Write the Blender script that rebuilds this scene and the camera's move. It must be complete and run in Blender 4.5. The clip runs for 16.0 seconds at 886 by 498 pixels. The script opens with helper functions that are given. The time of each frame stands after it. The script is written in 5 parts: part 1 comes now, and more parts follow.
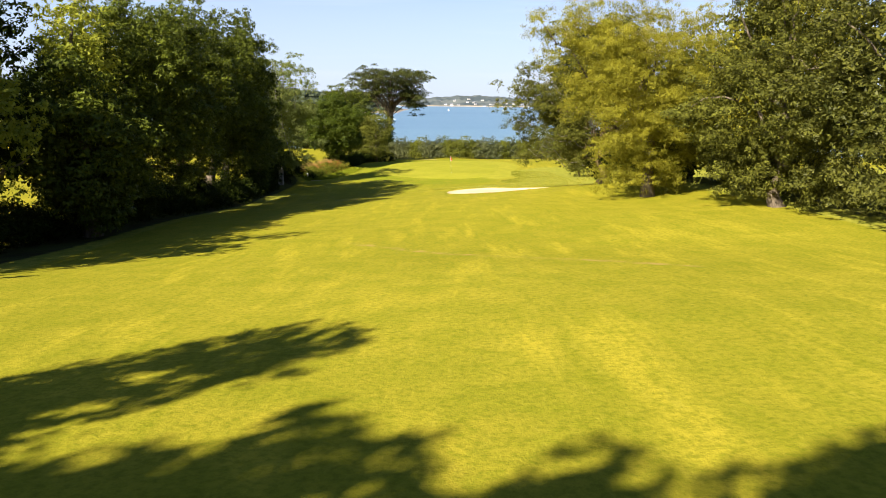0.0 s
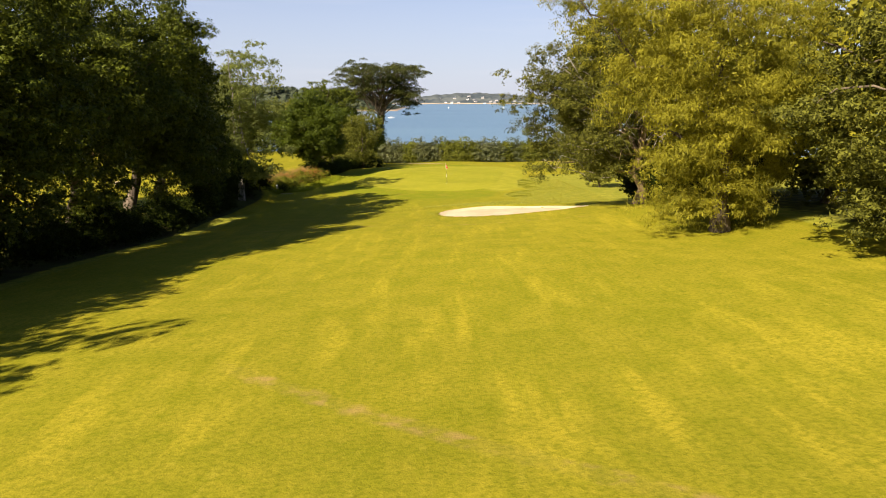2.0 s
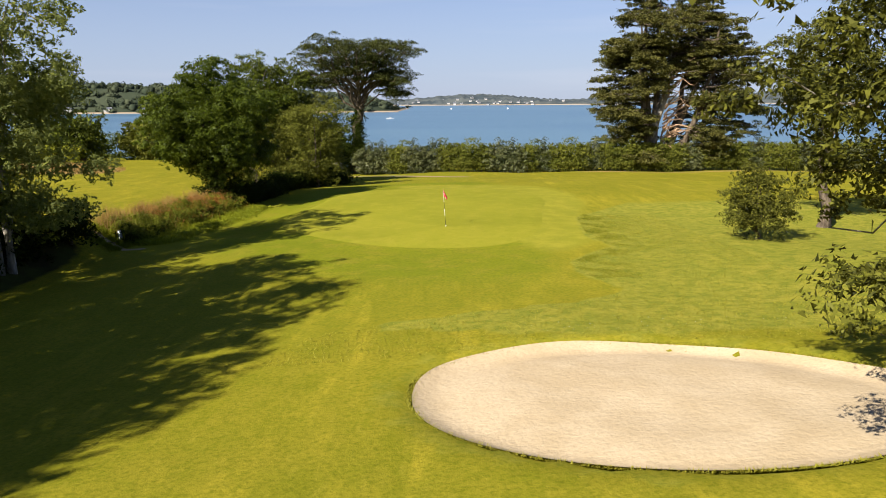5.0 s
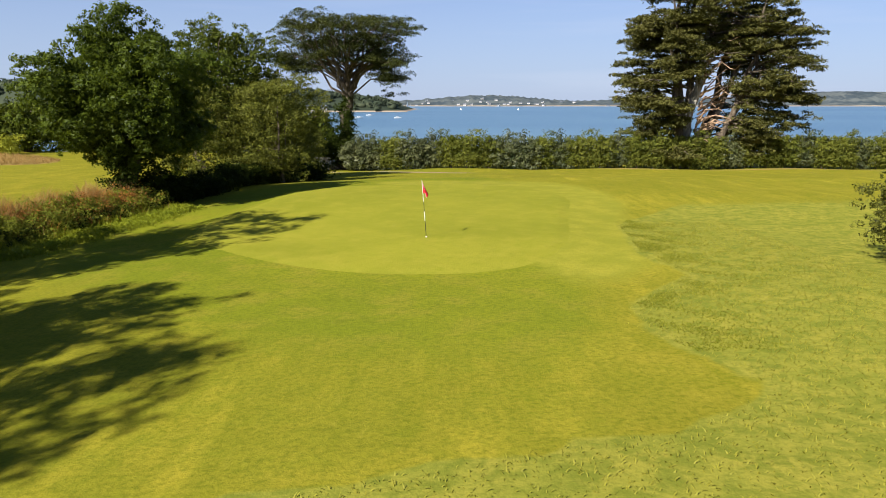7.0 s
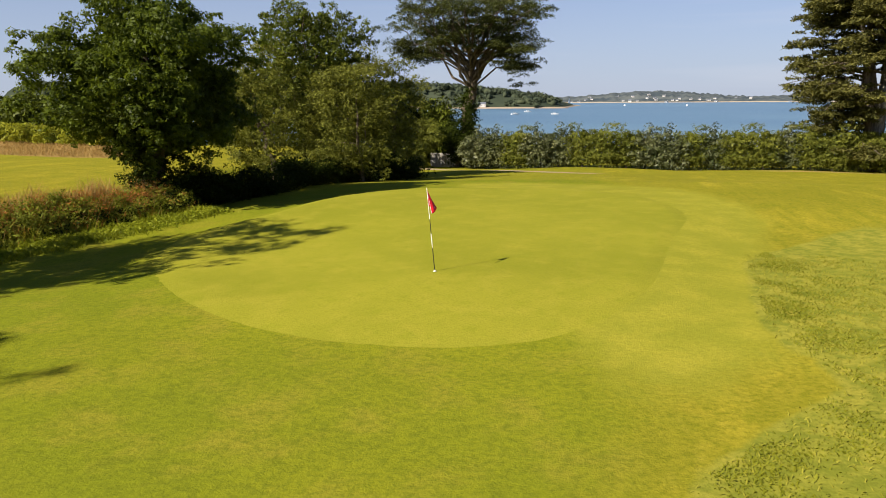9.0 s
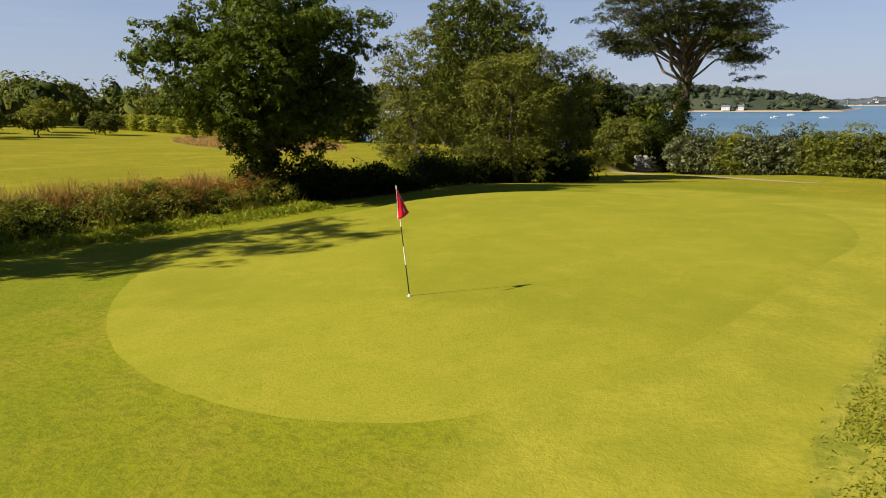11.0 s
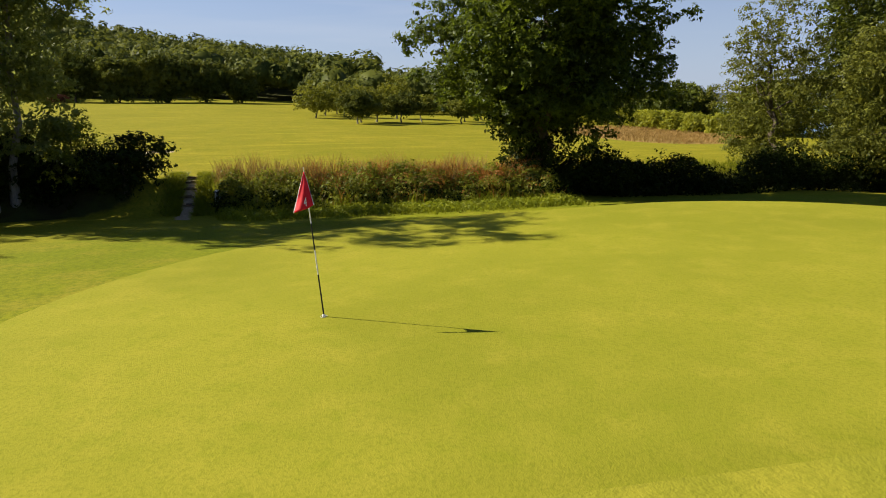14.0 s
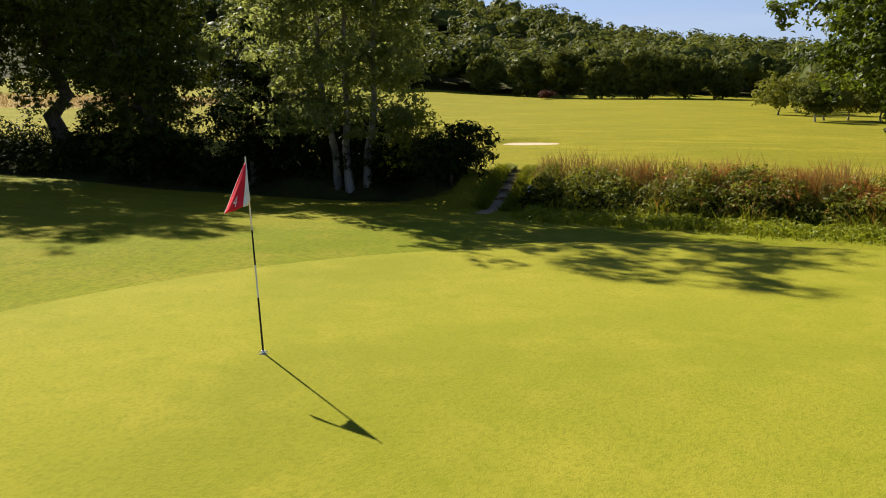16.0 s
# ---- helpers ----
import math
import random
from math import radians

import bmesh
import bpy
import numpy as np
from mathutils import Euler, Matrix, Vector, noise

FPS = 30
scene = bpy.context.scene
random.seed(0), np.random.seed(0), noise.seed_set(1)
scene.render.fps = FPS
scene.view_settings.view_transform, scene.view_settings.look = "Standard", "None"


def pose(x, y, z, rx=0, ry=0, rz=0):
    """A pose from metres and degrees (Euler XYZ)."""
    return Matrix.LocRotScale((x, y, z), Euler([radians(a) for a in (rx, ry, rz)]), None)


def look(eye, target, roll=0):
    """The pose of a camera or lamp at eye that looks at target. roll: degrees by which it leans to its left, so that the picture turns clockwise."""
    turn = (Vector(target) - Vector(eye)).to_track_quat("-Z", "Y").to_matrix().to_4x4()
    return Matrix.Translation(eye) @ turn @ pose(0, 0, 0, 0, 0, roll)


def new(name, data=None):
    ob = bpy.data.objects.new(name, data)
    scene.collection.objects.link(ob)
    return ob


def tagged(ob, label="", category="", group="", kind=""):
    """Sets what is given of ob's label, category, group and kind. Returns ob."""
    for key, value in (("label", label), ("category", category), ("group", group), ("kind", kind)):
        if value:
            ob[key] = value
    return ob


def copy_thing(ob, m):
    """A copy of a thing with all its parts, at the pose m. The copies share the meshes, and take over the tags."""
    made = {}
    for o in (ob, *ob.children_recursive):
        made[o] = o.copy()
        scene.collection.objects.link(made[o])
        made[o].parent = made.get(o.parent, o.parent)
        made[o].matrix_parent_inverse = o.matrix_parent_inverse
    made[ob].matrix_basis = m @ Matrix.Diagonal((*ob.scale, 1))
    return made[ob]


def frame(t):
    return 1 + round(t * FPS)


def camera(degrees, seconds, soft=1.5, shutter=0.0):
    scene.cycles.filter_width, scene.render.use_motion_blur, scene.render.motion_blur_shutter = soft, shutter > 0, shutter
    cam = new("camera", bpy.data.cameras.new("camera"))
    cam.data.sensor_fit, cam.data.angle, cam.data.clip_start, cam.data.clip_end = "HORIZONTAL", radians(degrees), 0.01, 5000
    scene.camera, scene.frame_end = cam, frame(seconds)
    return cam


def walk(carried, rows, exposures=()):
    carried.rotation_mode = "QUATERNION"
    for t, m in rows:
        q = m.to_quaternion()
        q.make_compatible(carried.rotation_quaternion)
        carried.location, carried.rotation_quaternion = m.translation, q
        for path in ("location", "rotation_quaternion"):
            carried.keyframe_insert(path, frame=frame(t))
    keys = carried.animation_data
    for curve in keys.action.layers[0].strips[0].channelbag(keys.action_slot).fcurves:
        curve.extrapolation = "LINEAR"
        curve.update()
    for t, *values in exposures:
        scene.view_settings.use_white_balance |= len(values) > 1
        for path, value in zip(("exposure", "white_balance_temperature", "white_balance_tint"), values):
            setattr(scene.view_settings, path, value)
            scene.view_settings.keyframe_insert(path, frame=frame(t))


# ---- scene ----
cam = camera(62.9, 16.0, soft=0.95)
PATH = [
    (0, (-2.499, -92.005, 8.96), (-2.467, -90.046, 8.56), 0.4),
    (0.5, (-2.261, -89.478, 8.948), (-2.229, -87.519, 8.548), 0.3),
    (1, (-2.012, -86.397, 8.912), (-1.98, -84.438, 8.511), 0.2),
    (1.5, (-1.766, -82.397, 8.902), (-1.735, -80.438, 8.499), 0.1),
    (2, (-1.548, -77.614, 8.896), (-1.52, -75.656, 8.49), -0.1),
    (2.5, (-1.38, -72.195, 8.809), (-1.353, -70.237, 8.404), -0.1),
    (3, (-1.147, -65.732, 8.789), (-1.123, -63.774, 8.385), -0.1),
    (3.5, (-0.799, -57.876, 8.694), (-0.779, -55.916, 8.294), -0.3),
    (4, (-0.544, -50.311, 8.277), (-0.529, -48.351, 7.881), -0.3),
    (4.2, (-0.613, -47.865, 8.001), (-0.589, -45.906, 7.6), -0.4),
    (6.3, (-0.046, -30.835, 5.464), (-0.04, -28.875, 5.066), -0.1),
    (6.5, (0.101, -29.574, 5.28), (0.106, -27.614, 4.885), -0.1),
    (7, (0.709, -26.726, 5.007), (0.703, -24.766, 4.61), -0.0),
    (7.5, (1.463, -24.029, 4.765), (1.409, -22.07, 4.368), 0.0),
    (8, (2.244, -21.589, 4.628), (2.074, -19.637, 4.23), 0.2),
    (8.2, (2.578, -20.712, 4.586), (2.357, -18.765, 4.184), 0.1),
    (10.3, (6.719, -12.946, 3.807), (5.905, -11.161, 3.417), -0.5),
    (10.5, (7.003, -12.409, 3.755), (6.128, -10.654, 3.365), -0.5),
    (11, (7.693, -11.085, 3.654), (6.654, -9.422, 3.263), -0.4),
    (11.5, (8.374, -9.74, 3.564), (7.18, -8.184, 3.171), -0.4),
    (12, (8.971, -8.298, 3.429), (7.632, -6.865, 3.038), -0.6),
    (12.5, (9.54, -6.817, 3.347), (8.067, -5.523, 2.955), -0.5),
    (13, (9.99, -5.296, 3.256), (8.387, -4.166, 2.863), -0.5),
    (13.5, (10.167, -3.714, 3.142), (8.442, -2.782, 2.749), -0.5),
    (14, (9.977, -2.056, 3.064), (8.151, -1.341, 2.667), -0.5),
    (14.5, (9.404, -0.367, 2.978), (7.501, 0.103, 2.58), -0.5),
    (15, (8.558, 1.259, 2.899), (6.605, 1.425, 2.5), -0.5),
    (15.5, (7.642, 2.764, 2.84), (5.691, 2.577, 2.442), -0.4),
    (16, (6.734, 4.036, 2.742), (4.852, 3.486, 2.347), -0.3),
]
walk(cam, [(t, look(eye, target, roll)) for t, eye, target, roll in PATH],
     [(0.0, 1.72, 6500, 10), (0.5, 1.60, 6600, 11), (1.5, 1.52, 6800, 12), (2.2, 1.38, 7050, 15), (3.5, 1.30, 6900, 13), (4.2, 1.24, 6700, 12), (6.3, 1.04, 5700, 12), (7.2, 1.16, 6000, 11),
      (8.2, 1.12, 6350, 12), (11.0, 0.99, 6450, 11), (13.0, 1.03, 6400, 9), (14.5, 1.10, 6350, 10), (16.0, 1.20, 6200, 11)])

# ---- light ----
SUN = Vector((-0.520, -0.625, 0.60)).normalized()
world = bpy.data.worlds.new("sky")
world.use_nodes = True
scene.world = world
wn = world.node_tree.nodes
sky = wn.new("ShaderNodeTexSky")
sky.sky_type = "NISHITA"
sky.sun_disc = False
sky.sun_elevation = radians(36.8)
sky.sun_rotation = math.atan2(SUN.x, SUN.y)
sky.air_density, sky.dust_density, sky.ozone_density = 1.0, 0.3, 3.0
wn["Background"].inputs["Strength"].default_value = 0.040
tint = wn.new("ShaderNodeMix")
tint.data_type, tint.blend_type = "RGBA", "MULTIPLY"
tint.inputs["Factor"].default_value = 1.0
tint.inputs[7].default_value = (0.96, 0.97, 1.20, 1)
world.node_tree.links.new(sky.outputs["Color"], tint.inputs[6])
# faint streaks of high cloud
way = wn.new("ShaderNodeTexCoord")
lay = wn.new("ShaderNodeMapping")
lay.inputs["Rotation"].default_value, lay.inputs["Scale"].default_value = (0.10, 0.0, 0.5), (1.2, 1.2, 17.0)
wisp = wn.new("ShaderNodeTexNoise")
wisp.inputs["Scale"].default_value, wisp.inputs["Detail"].default_value = 1.6, 5.0
thin = wn.new("ShaderNodeMapRange")
for key, v in zip(("From Min", "From Max", "To Min", "To Max"), (0.55, 0.85, 0.0, 0.25)):
    thin.inputs[key].default_value = v
cloud = wn.new("ShaderNodeMix")
cloud.data_type = "RGBA"
cloud.inputs[7].default_value = (9.0, 9.0, 9.6, 1)
# pale summer haze towards the horizon
high, low, haze = wn.new("ShaderNodeSeparateXYZ"), wn.new("ShaderNodeMapRange"), wn.new("ShaderNodeMix")
low.interpolation_type = "SMOOTHSTEP"
for key, v in zip(("From Min", "From Max", "To Min", "To Max"), (-0.02, 0.34, 0.75, 0.0)):
    low.inputs[key].default_value = v
haze.data_type = "RGBA"
haze.inputs[7].default_value = (5.7, 6.7, 8.5, 1)
for a, z in ((way.outputs["Generated"], lay.inputs["Vector"]), (lay.outputs["Vector"], wisp.inputs["Vector"]), (wisp.outputs["Fac"], thin.inputs["Value"]),
             (thin.outputs["Result"], cloud.inputs["Factor"]), (tint.outputs[2], haze.inputs[6]), (way.outputs["Generated"], high.inputs[0]), (high.outputs["Z"], low.inputs["Value"]), (low.outputs["Result"], haze.inputs["Factor"]),
             (haze.outputs[2], cloud.inputs[6]), (cloud.outputs[2], wn["Background"].inputs["Color"])):
    world.node_tree.links.new(a, z)
sun_data = bpy.data.lights.new("sun", "SUN")
sun_data.energy, sun_data.angle, sun_data.color = 5.0, radians(0.53), (1.0, 0.91, 0.76)
sun = new("sun", sun_data)
sun.matrix_world = look((0, 0, 60), Vector((0, 0, 60)) - SUN)


# ---- materials ----
class Mat:
    """A node material with short calls."""

    def __init__(self, name):
        self.m = bpy.data.materials.new(name)
        self.m.use_nodes = True
        self.t = self.m.node_tree
        self.b = self.t.nodes["Principled BSDF"]
        self.pos = self.t.nodes.new("ShaderNodeNewGeometry")

    def node(self, kind, **props):
        n = self.t.nodes.new(kind)
        for k, v in props.items():
            setattr(n, k, v)
        return n

    def link(self, a, b):
        self.t.links.new(a, b)

    def noise(self, scale, detail=3.0, rough=0.55, stretch=None):
        n = self.node("ShaderNodeTexNoise")
        n.inputs["Scale"].default_value, n.inputs["Detail"].default_value = scale, detail
        n.inputs["Roughness"].default_value = rough
        if stretch:
            mp = self.node("ShaderNodeMapping")
            mp.inputs["Scale"].default_value = stretch
            self.link(self.pos.outputs["Position"], mp.inputs["Vector"])
            self.link(mp.outputs["Vector"], n.inputs["Vector"])
        else:
            self.link(self.pos.outputs["Position"], n.inputs["Vector"])
        return n.outputs["Fac"]

    def ramp(self, fac, lo, hi, a=0.0, b=1.0):
        n = self.node("ShaderNodeMapRange")
        n.interpolation_type = "SMOOTHSTEP"
        for k, v in zip(("From Min", "From Max", "To Min", "To Max"), (lo, hi, a, b)):
            n.inputs[k].default_value = v
        self.link(fac, n.inputs["Value"])
        return n.outputs["Result"]

    def math(self, op, a, b=0.0):
        n = self.node("ShaderNodeMath", operation=op)
        for i, v in enumerate((a, b)):
            if isinstance(v, (int, float)):
                n.inputs[i].default_value = v
            else:
                self.link(v, n.inputs[i])
        return n.outputs["Value"]

    def mix(self, fac, a, b):
        n = self.node("ShaderNodeMix", data_type="RGBA")
        if isinstance(fac, (int, float)):
            n.inputs["Factor"].default_value = fac
        else:
            self.link(fac, n.inputs["Factor"])
        for key, v in ((6, a), (7, b)):
            if isinstance(v, tuple):
                n.inputs[key].default_value = (*v, 1)
            else:
                self.link(v, n.inputs[key])
        return n.outputs[2]

    def attr(self, name):
        return self.node("ShaderNodeAttribute", attribute_name=name).outputs["Fac"]

    def bump(self, height, strength=0.4, dist=0.05):
        n = self.node("ShaderNodeBump")
        n.inputs["Strength"].default_value, n.inputs["Distance"].default_value = strength, dist
        self.link(height, n.inputs["Height"])
        self.link(n.outputs["Normal"], self.b.inputs["Normal"])

    def done(self, colour, rough=0.8, metal=0.0, spec=0.3):
        if isinstance(colour, tuple):
            self.b.inputs["Base Color"].default_value = (*colour, 1)
        else:
            self.link(colour, self.b.inputs["Base Color"])
        self.b.inputs["Roughness"].default_value, self.b.inputs["Metallic"].default_value = rough, metal
        self.b.inputs["Specular IOR Level"].default_value = spec
        return self.m


def plain(name, colour, rough=0.6, metal=0.0, vary=0.25, scale=8.0):
    m = Mat(name)
    n = m.noise(scale, 4)
    dark = tuple(c * (1 - vary) for c in colour)
    lite = tuple(min(1, c * (1 + vary)) for c in colour)
    m.bump(m.noise(scale * 6, 2), 0.15, 0.01)
    return m.done(m.mix(m.ramp(n, 0.3, 0.7), dark, lite), rough, metal)


def leaf_material(name, dark, lite, trans=0.25, gloss=0.07, patch_scale=0.3, own=0.5):
    """Leaves: diffuse with light coming through, each leaf of its own shade."""
    m = Mat(name)
    rnd = m.pos.outputs["Random Per Island"]
    patch, tuft = m.noise(patch_scale, 2), m.noise(patch_scale * 3.7, 2)
    fac = m.math("ADD", m.math("MULTIPLY", rnd, own), m.math("MULTIPLY", m.ramp(patch, 0.3, 0.7), 0.5 - own / 2))
    fac = m.math("ADD", fac, m.math("MULTIPLY", m.ramp(tuft, 0.35, 0.65), 0.5 - own / 2))
    col = m.mix(fac, dark, lite)
    m.done(col, 0.5, 0, gloss)
    tr = m.node("ShaderNodeBsdfTranslucent")
    warm = m.mix(0.35, col, tuple(c * k for c, k in zip(lite, (1.5, 1.4, 0.7))))
    m.link(warm, tr.inputs["Color"])
    mixer = m.node("ShaderNodeMixShader")
    mixer.inputs["Fac"].default_value = trans * 0.75
    m.link(m.b.outputs["BSDF"], mixer.inputs[1])
    m.link(tr.outputs["BSDF"], mixer.inputs[2])
    m.link(mixer.outputs["Shader"], m.t.nodes["Material Output"].inputs["Surface"])
    return m.m


def ground_material():
    m = Mat("mown_grass")
    big, mid, fine = m.noise(0.09, 4), m.noise(0.7, 4, 0.6), m.noise(9.0, 4, 0.7)
    streak = m.noise(0.9, 3, 0.6, (1.0, 0.16, 1.0))
    fair_col = m.mix(m.ramp(big, 0.3, 0.7), (0.215, 0.190, 0.014), (0.275, 0.232, 0.019))
    fair_col = m.mix(m.ramp(mid, 0.35, 0.7, 0, 0.75), fair_col, (0.175, 0.172, 0.010))
    fair_col = m.mix(m.ramp(streak, 0.5, 0.72, 0, 0.75), fair_col, (0.330, 0.270, 0.022))
    fair_col = m.mix(m.ramp(m.noise(2.6, 3, 0.6, (1.0, 0.07, 1.0)), 0.5, 0.7, 0, 0.45), fair_col, (0.160, 0.160, 0.008))
    fair_col = m.mix(m.ramp(m.noise(2.2, 5, 0.7), 0.5, 0.68, 0, 0.45), fair_col, (0.150, 0.158, 0.008))
    fair_col = m.mix(m.ramp(m.noise(5.0, 3, 0.7, (1.0, 0.3, 1.0)), 0.55, 0.75, 0, 0.35), fair_col, (0.330, 0.275, 0.030))
    fair_col = m.mix(m.ramp(fine, 0.35, 0.75, 0, 0.7), fair_col, (0.095, 0.106, 0.005))
    rough_col = m.mix(m.ramp(mid, 0.3, 0.7), (0.205, 0.206, 0.024), (0.275, 0.246, 0.032))
    tufts = m.noise(2.4, 4, 0.65)
    rough_col = m.mix(m.ramp(tufts, 0.42, 0.62, 0, 0.8), rough_col, (0.140, 0.156, 0.016))
    rough_col = m.mix(m.ramp(fine, 0.4, 0.75, 0, 0.7), rough_col, (0.120, 0.136, 0.014))
    wob = m.math("MULTIPLY", m.math("SUBTRACT", m.noise(1.6, 3), 0.5), 0.5)
    apron_col = m.mix(m.ramp(big, 0.3, 0.7), (0.142, 0.164, 0.008), (0.194, 0.198, 0.010))
    apron_col = m.mix(m.ramp(mid, 0.45, 0.7, 0, 0.7), apron_col, (0.225, 0.196, 0.019))
    apron_col = m.mix(m.ramp(m.noise(3.4, 4, 0.7), 0.48, 0.68, 0, 0.5), apron_col, (0.110, 0.130, 0.007))
    apron_col = m.mix(m.ramp(fine, 0.35, 0.75, 0, 0.7), apron_col, (0.092, 0.108, 0.008))
    fair_col = m.mix(m.ramp(m.math("ADD", m.attr("apron"), wob), 0.2, 0.8), fair_col, apron_col)
    fringe_col = m.mix(m.ramp(mid, 0.35, 0.7), (0.210, 0.206, 0.018), (0.275, 0.250, 0.025))
    fringe_col = m.mix(m.ramp(fine, 0.35, 0.75, 0, 0.6), fringe_col, (0.165, 0.170, 0.014))
    fair_col = m.mix(m.ramp(m.math("ADD", m.attr("fringe"), wob), 0.2, 0.8), fair_col, fringe_col)
    rough = m.ramp(m.math("ADD", m.attr("rough"), wob), 0.35, 0.65)
    col = m.mix(rough, fair_col, rough_col)
    dry_col = m.mix(m.ramp(mid, 0.3, 0.7), (0.33, 0.20, 0.075), (0.24, 0.19, 0.05))
    col = m.mix(m.math("MULTIPLY", m.ramp(m.math("ADD", m.attr("dry"), wob), 0.35, 0.8), 0.85), col, dry_col)
    dirt = m.mix(m.ramp(fine, 0.3, 0.7), (0.36, 0.28, 0.17), (0.22, 0.165, 0.10))
    col = m.mix(m.ramp(m.math("ADD", m.attr("path"), m.math("MULTIPLY", wob, 0.6)), 0.4, 0.6), col, dirt)
    # tree shade painted into the ground as a near-black brown and green
    shade_col = m.mix(m.ramp(mid, 0.3, 0.7), (0.035, 0.030, 0.012), (0.055, 0.062, 0.014))
    col = m.mix(m.ramp(m.math("ADD", m.attr("shade"), wob), 0.35, 0.7), col, shade_col)
    # two worn lines that cross the fairway
    sep = m.node("ShaderNodeSeparateXYZ")
    m.link(m.pos.outputs["Position"], sep.inputs[0])
    for nx, ny, c, half, x0, x1 in ((0.655, 0.755, -51.4, 0.12, -6.5, 5.5), (0.19, 0.982, -34.3, 0.06, -14.0, 9.0)):
        d = m.math("ADD", m.math("MULTIPLY", sep.outputs["X"], nx), m.math("MULTIPLY", sep.outputs["Y"], ny))
        d = m.math("ABSOLUTE", m.math("SUBTRACT", m.math("ADD", d, m.math("MULTIPLY", wob, 0.5)), c))
        on = m.ramp(d, half, half * 3, 1.0, 0.0)
        ends = m.math("MULTIPLY", m.ramp(sep.outputs["X"], x0, x0 + 1), m.ramp(sep.outputs["X"], x1 - 1, x1, 1, 0))
        bits = m.ramp(m.noise(1.3, 3), 0.45, 0.65, 0.05, 0.5)
        col = m.mix(m.math("MULTIPLY", m.math("MULTIPLY", on, ends), bits), col, (0.33, 0.20, 0.085))
    m.bump(m.math("ADD", fine, m.math("MULTIPLY", m.noise(30, 2), 0.6)), 0.3, 0.05)
    return m.done(col, 0.95, 0, 0.03)


def green_material():
    m = Mat("putting_turf")
    big, mid, fine = m.noise(0.16, 3), m.noise(0.9, 4, 0.6), m.noise(22, 3)
    col = m.mix(m.ramp(big, 0.3, 0.7), (0.188, 0.190, 0.014), (0.240, 0.228, 0.019))
    col = m.mix(m.ramp(mid, 0.42, 0.75, 0, 0.6), col, (0.280, 0.248, 0.026))
    col = m.mix(m.ramp(m.noise(2.6, 4, 0.65), 0.5, 0.75, 0, 0.5), col, (0.168, 0.186, 0.009))
    col = m.mix(m.ramp(fine, 0.4, 0.75, 0, 0.5), col, (0.135, 0.148, 0.009))
    m.bump(m.math("ADD", fine, m.noise(60, 2)), 0.3, 0.02)
    return m.done(col, 0.95, 0, 0.04)


def water_material():
    m = Mat("sea_water")
    sep = m.node("ShaderNodeSeparateXYZ")
    m.link(m.pos.outputs["Position"], sep.inputs[0])
    band = m.noise(0.006, 3, 0.5, (0.35, 1.0, 1.0))
    col = m.mix(m.ramp(band, 0.35, 0.65), (0.065, 0.135, 0.205), (0.095, 0.175, 0.235))
    m.bump(m.math("ADD", m.noise(0.5, 3, 0.6, (0.5, 1, 1)), m.noise(0.08, 2)), 0.5, 0.8)
    return m.done(col, 0.32, 0, 0.4)


GROUND, GREEN, WATER = ground_material(), green_material(), water_material()
m = Mat("bunker_sand")
SAND = m.mix(m.ramp(m.noise(0.8, 4), 0.3, 0.7), (0.41, 0.32, 0.195), (0.48, 0.385, 0.25))
SAND = m.mix(m.ramp(m.noise(14, 3), 0.4, 0.8, 0, 0.5), SAND, (0.34, 0.265, 0.16))
m.bump(m.noise(7, 4), 0.5, 0.05)
SAND = m.done(SAND, 0.9, 0, 0.1)
m = Mat("tree_bark")
BARK = m.mix(m.ramp(m.noise(5, 4, 0.7, (1, 1, 0.25)), 0.3, 0.7), (0.055, 0.042, 0.030), (0.17, 0.135, 0.095))
m.bump(m.noise(14, 4, 0.7, (1, 1, 0.2)), 0.8, 0.06)
BARK = m.done(BARK, 0.9, 0, 0.1)
m = Mat("pale_bark")
PALE_BARK = m.mix(m.ramp(m.noise(3, 4, 0.7, (1, 1, 0.3)), 0.35, 0.65), (0.13, 0.115, 0.09), (0.33, 0.30, 0.25))
m.bump(m.noise(14, 4, 0.7, (1, 1, 0.3)), 0.5, 0.03)
PALE_BARK = m.done(PALE_BARK, 0.85, 0, 0.1)
# lighter bark: sunlight on the wide oak's trunk is put into the colour
LIT_BARK = plain("lit_oak_bark", (0.185, 0.130, 0.075), 0.9, 0, 0.45, 6)
DEAD_WOOD = plain("dead_wood", (0.36, 0.235, 0.145), 0.9, 0, 0.3, 3)
OAK_LEAF = leaf_material("oak_leaves", (0.008, 0.015, 0.002), (0.122, 0.145, 0.014), 0.2, 0.07, 0.3, 0.6)
BRIGHT_OAK = leaf_material("bright_oak_leaves", (0.007, 0.016, 0.002), (0.126, 0.166, 0.014), 0.62, 0.15, 0.3, 0.7)
RIGHT_OAK = leaf_material("sunlit_oak_leaves", (0.005, 0.008, 0.002), (0.150, 0.152, 0.022), 0.2, 0.05, 0.3, 0.75)
DEEP_OAK = leaf_material("deep_oak_leaves", (0.010, 0.015, 0.003), (0.125, 0.124, 0.020), 0.2, 0.1)
WILLOW_LEAF = leaf_material("willow_leaves", (0.060, 0.066, 0.006), (0.345, 0.315, 0.030), 0.45)
SALLOW_LEAF = leaf_material("sallow_leaves", (0.012, 0.019, 0.003), (0.215, 0.222, 0.032), 0.4, 0.07, 0.3, 0.7)
POPLAR_LEAF = leaf_material("poplar_leaves", (0.045, 0.066, 0.013), (0.265, 0.295, 0.090), 0.85)
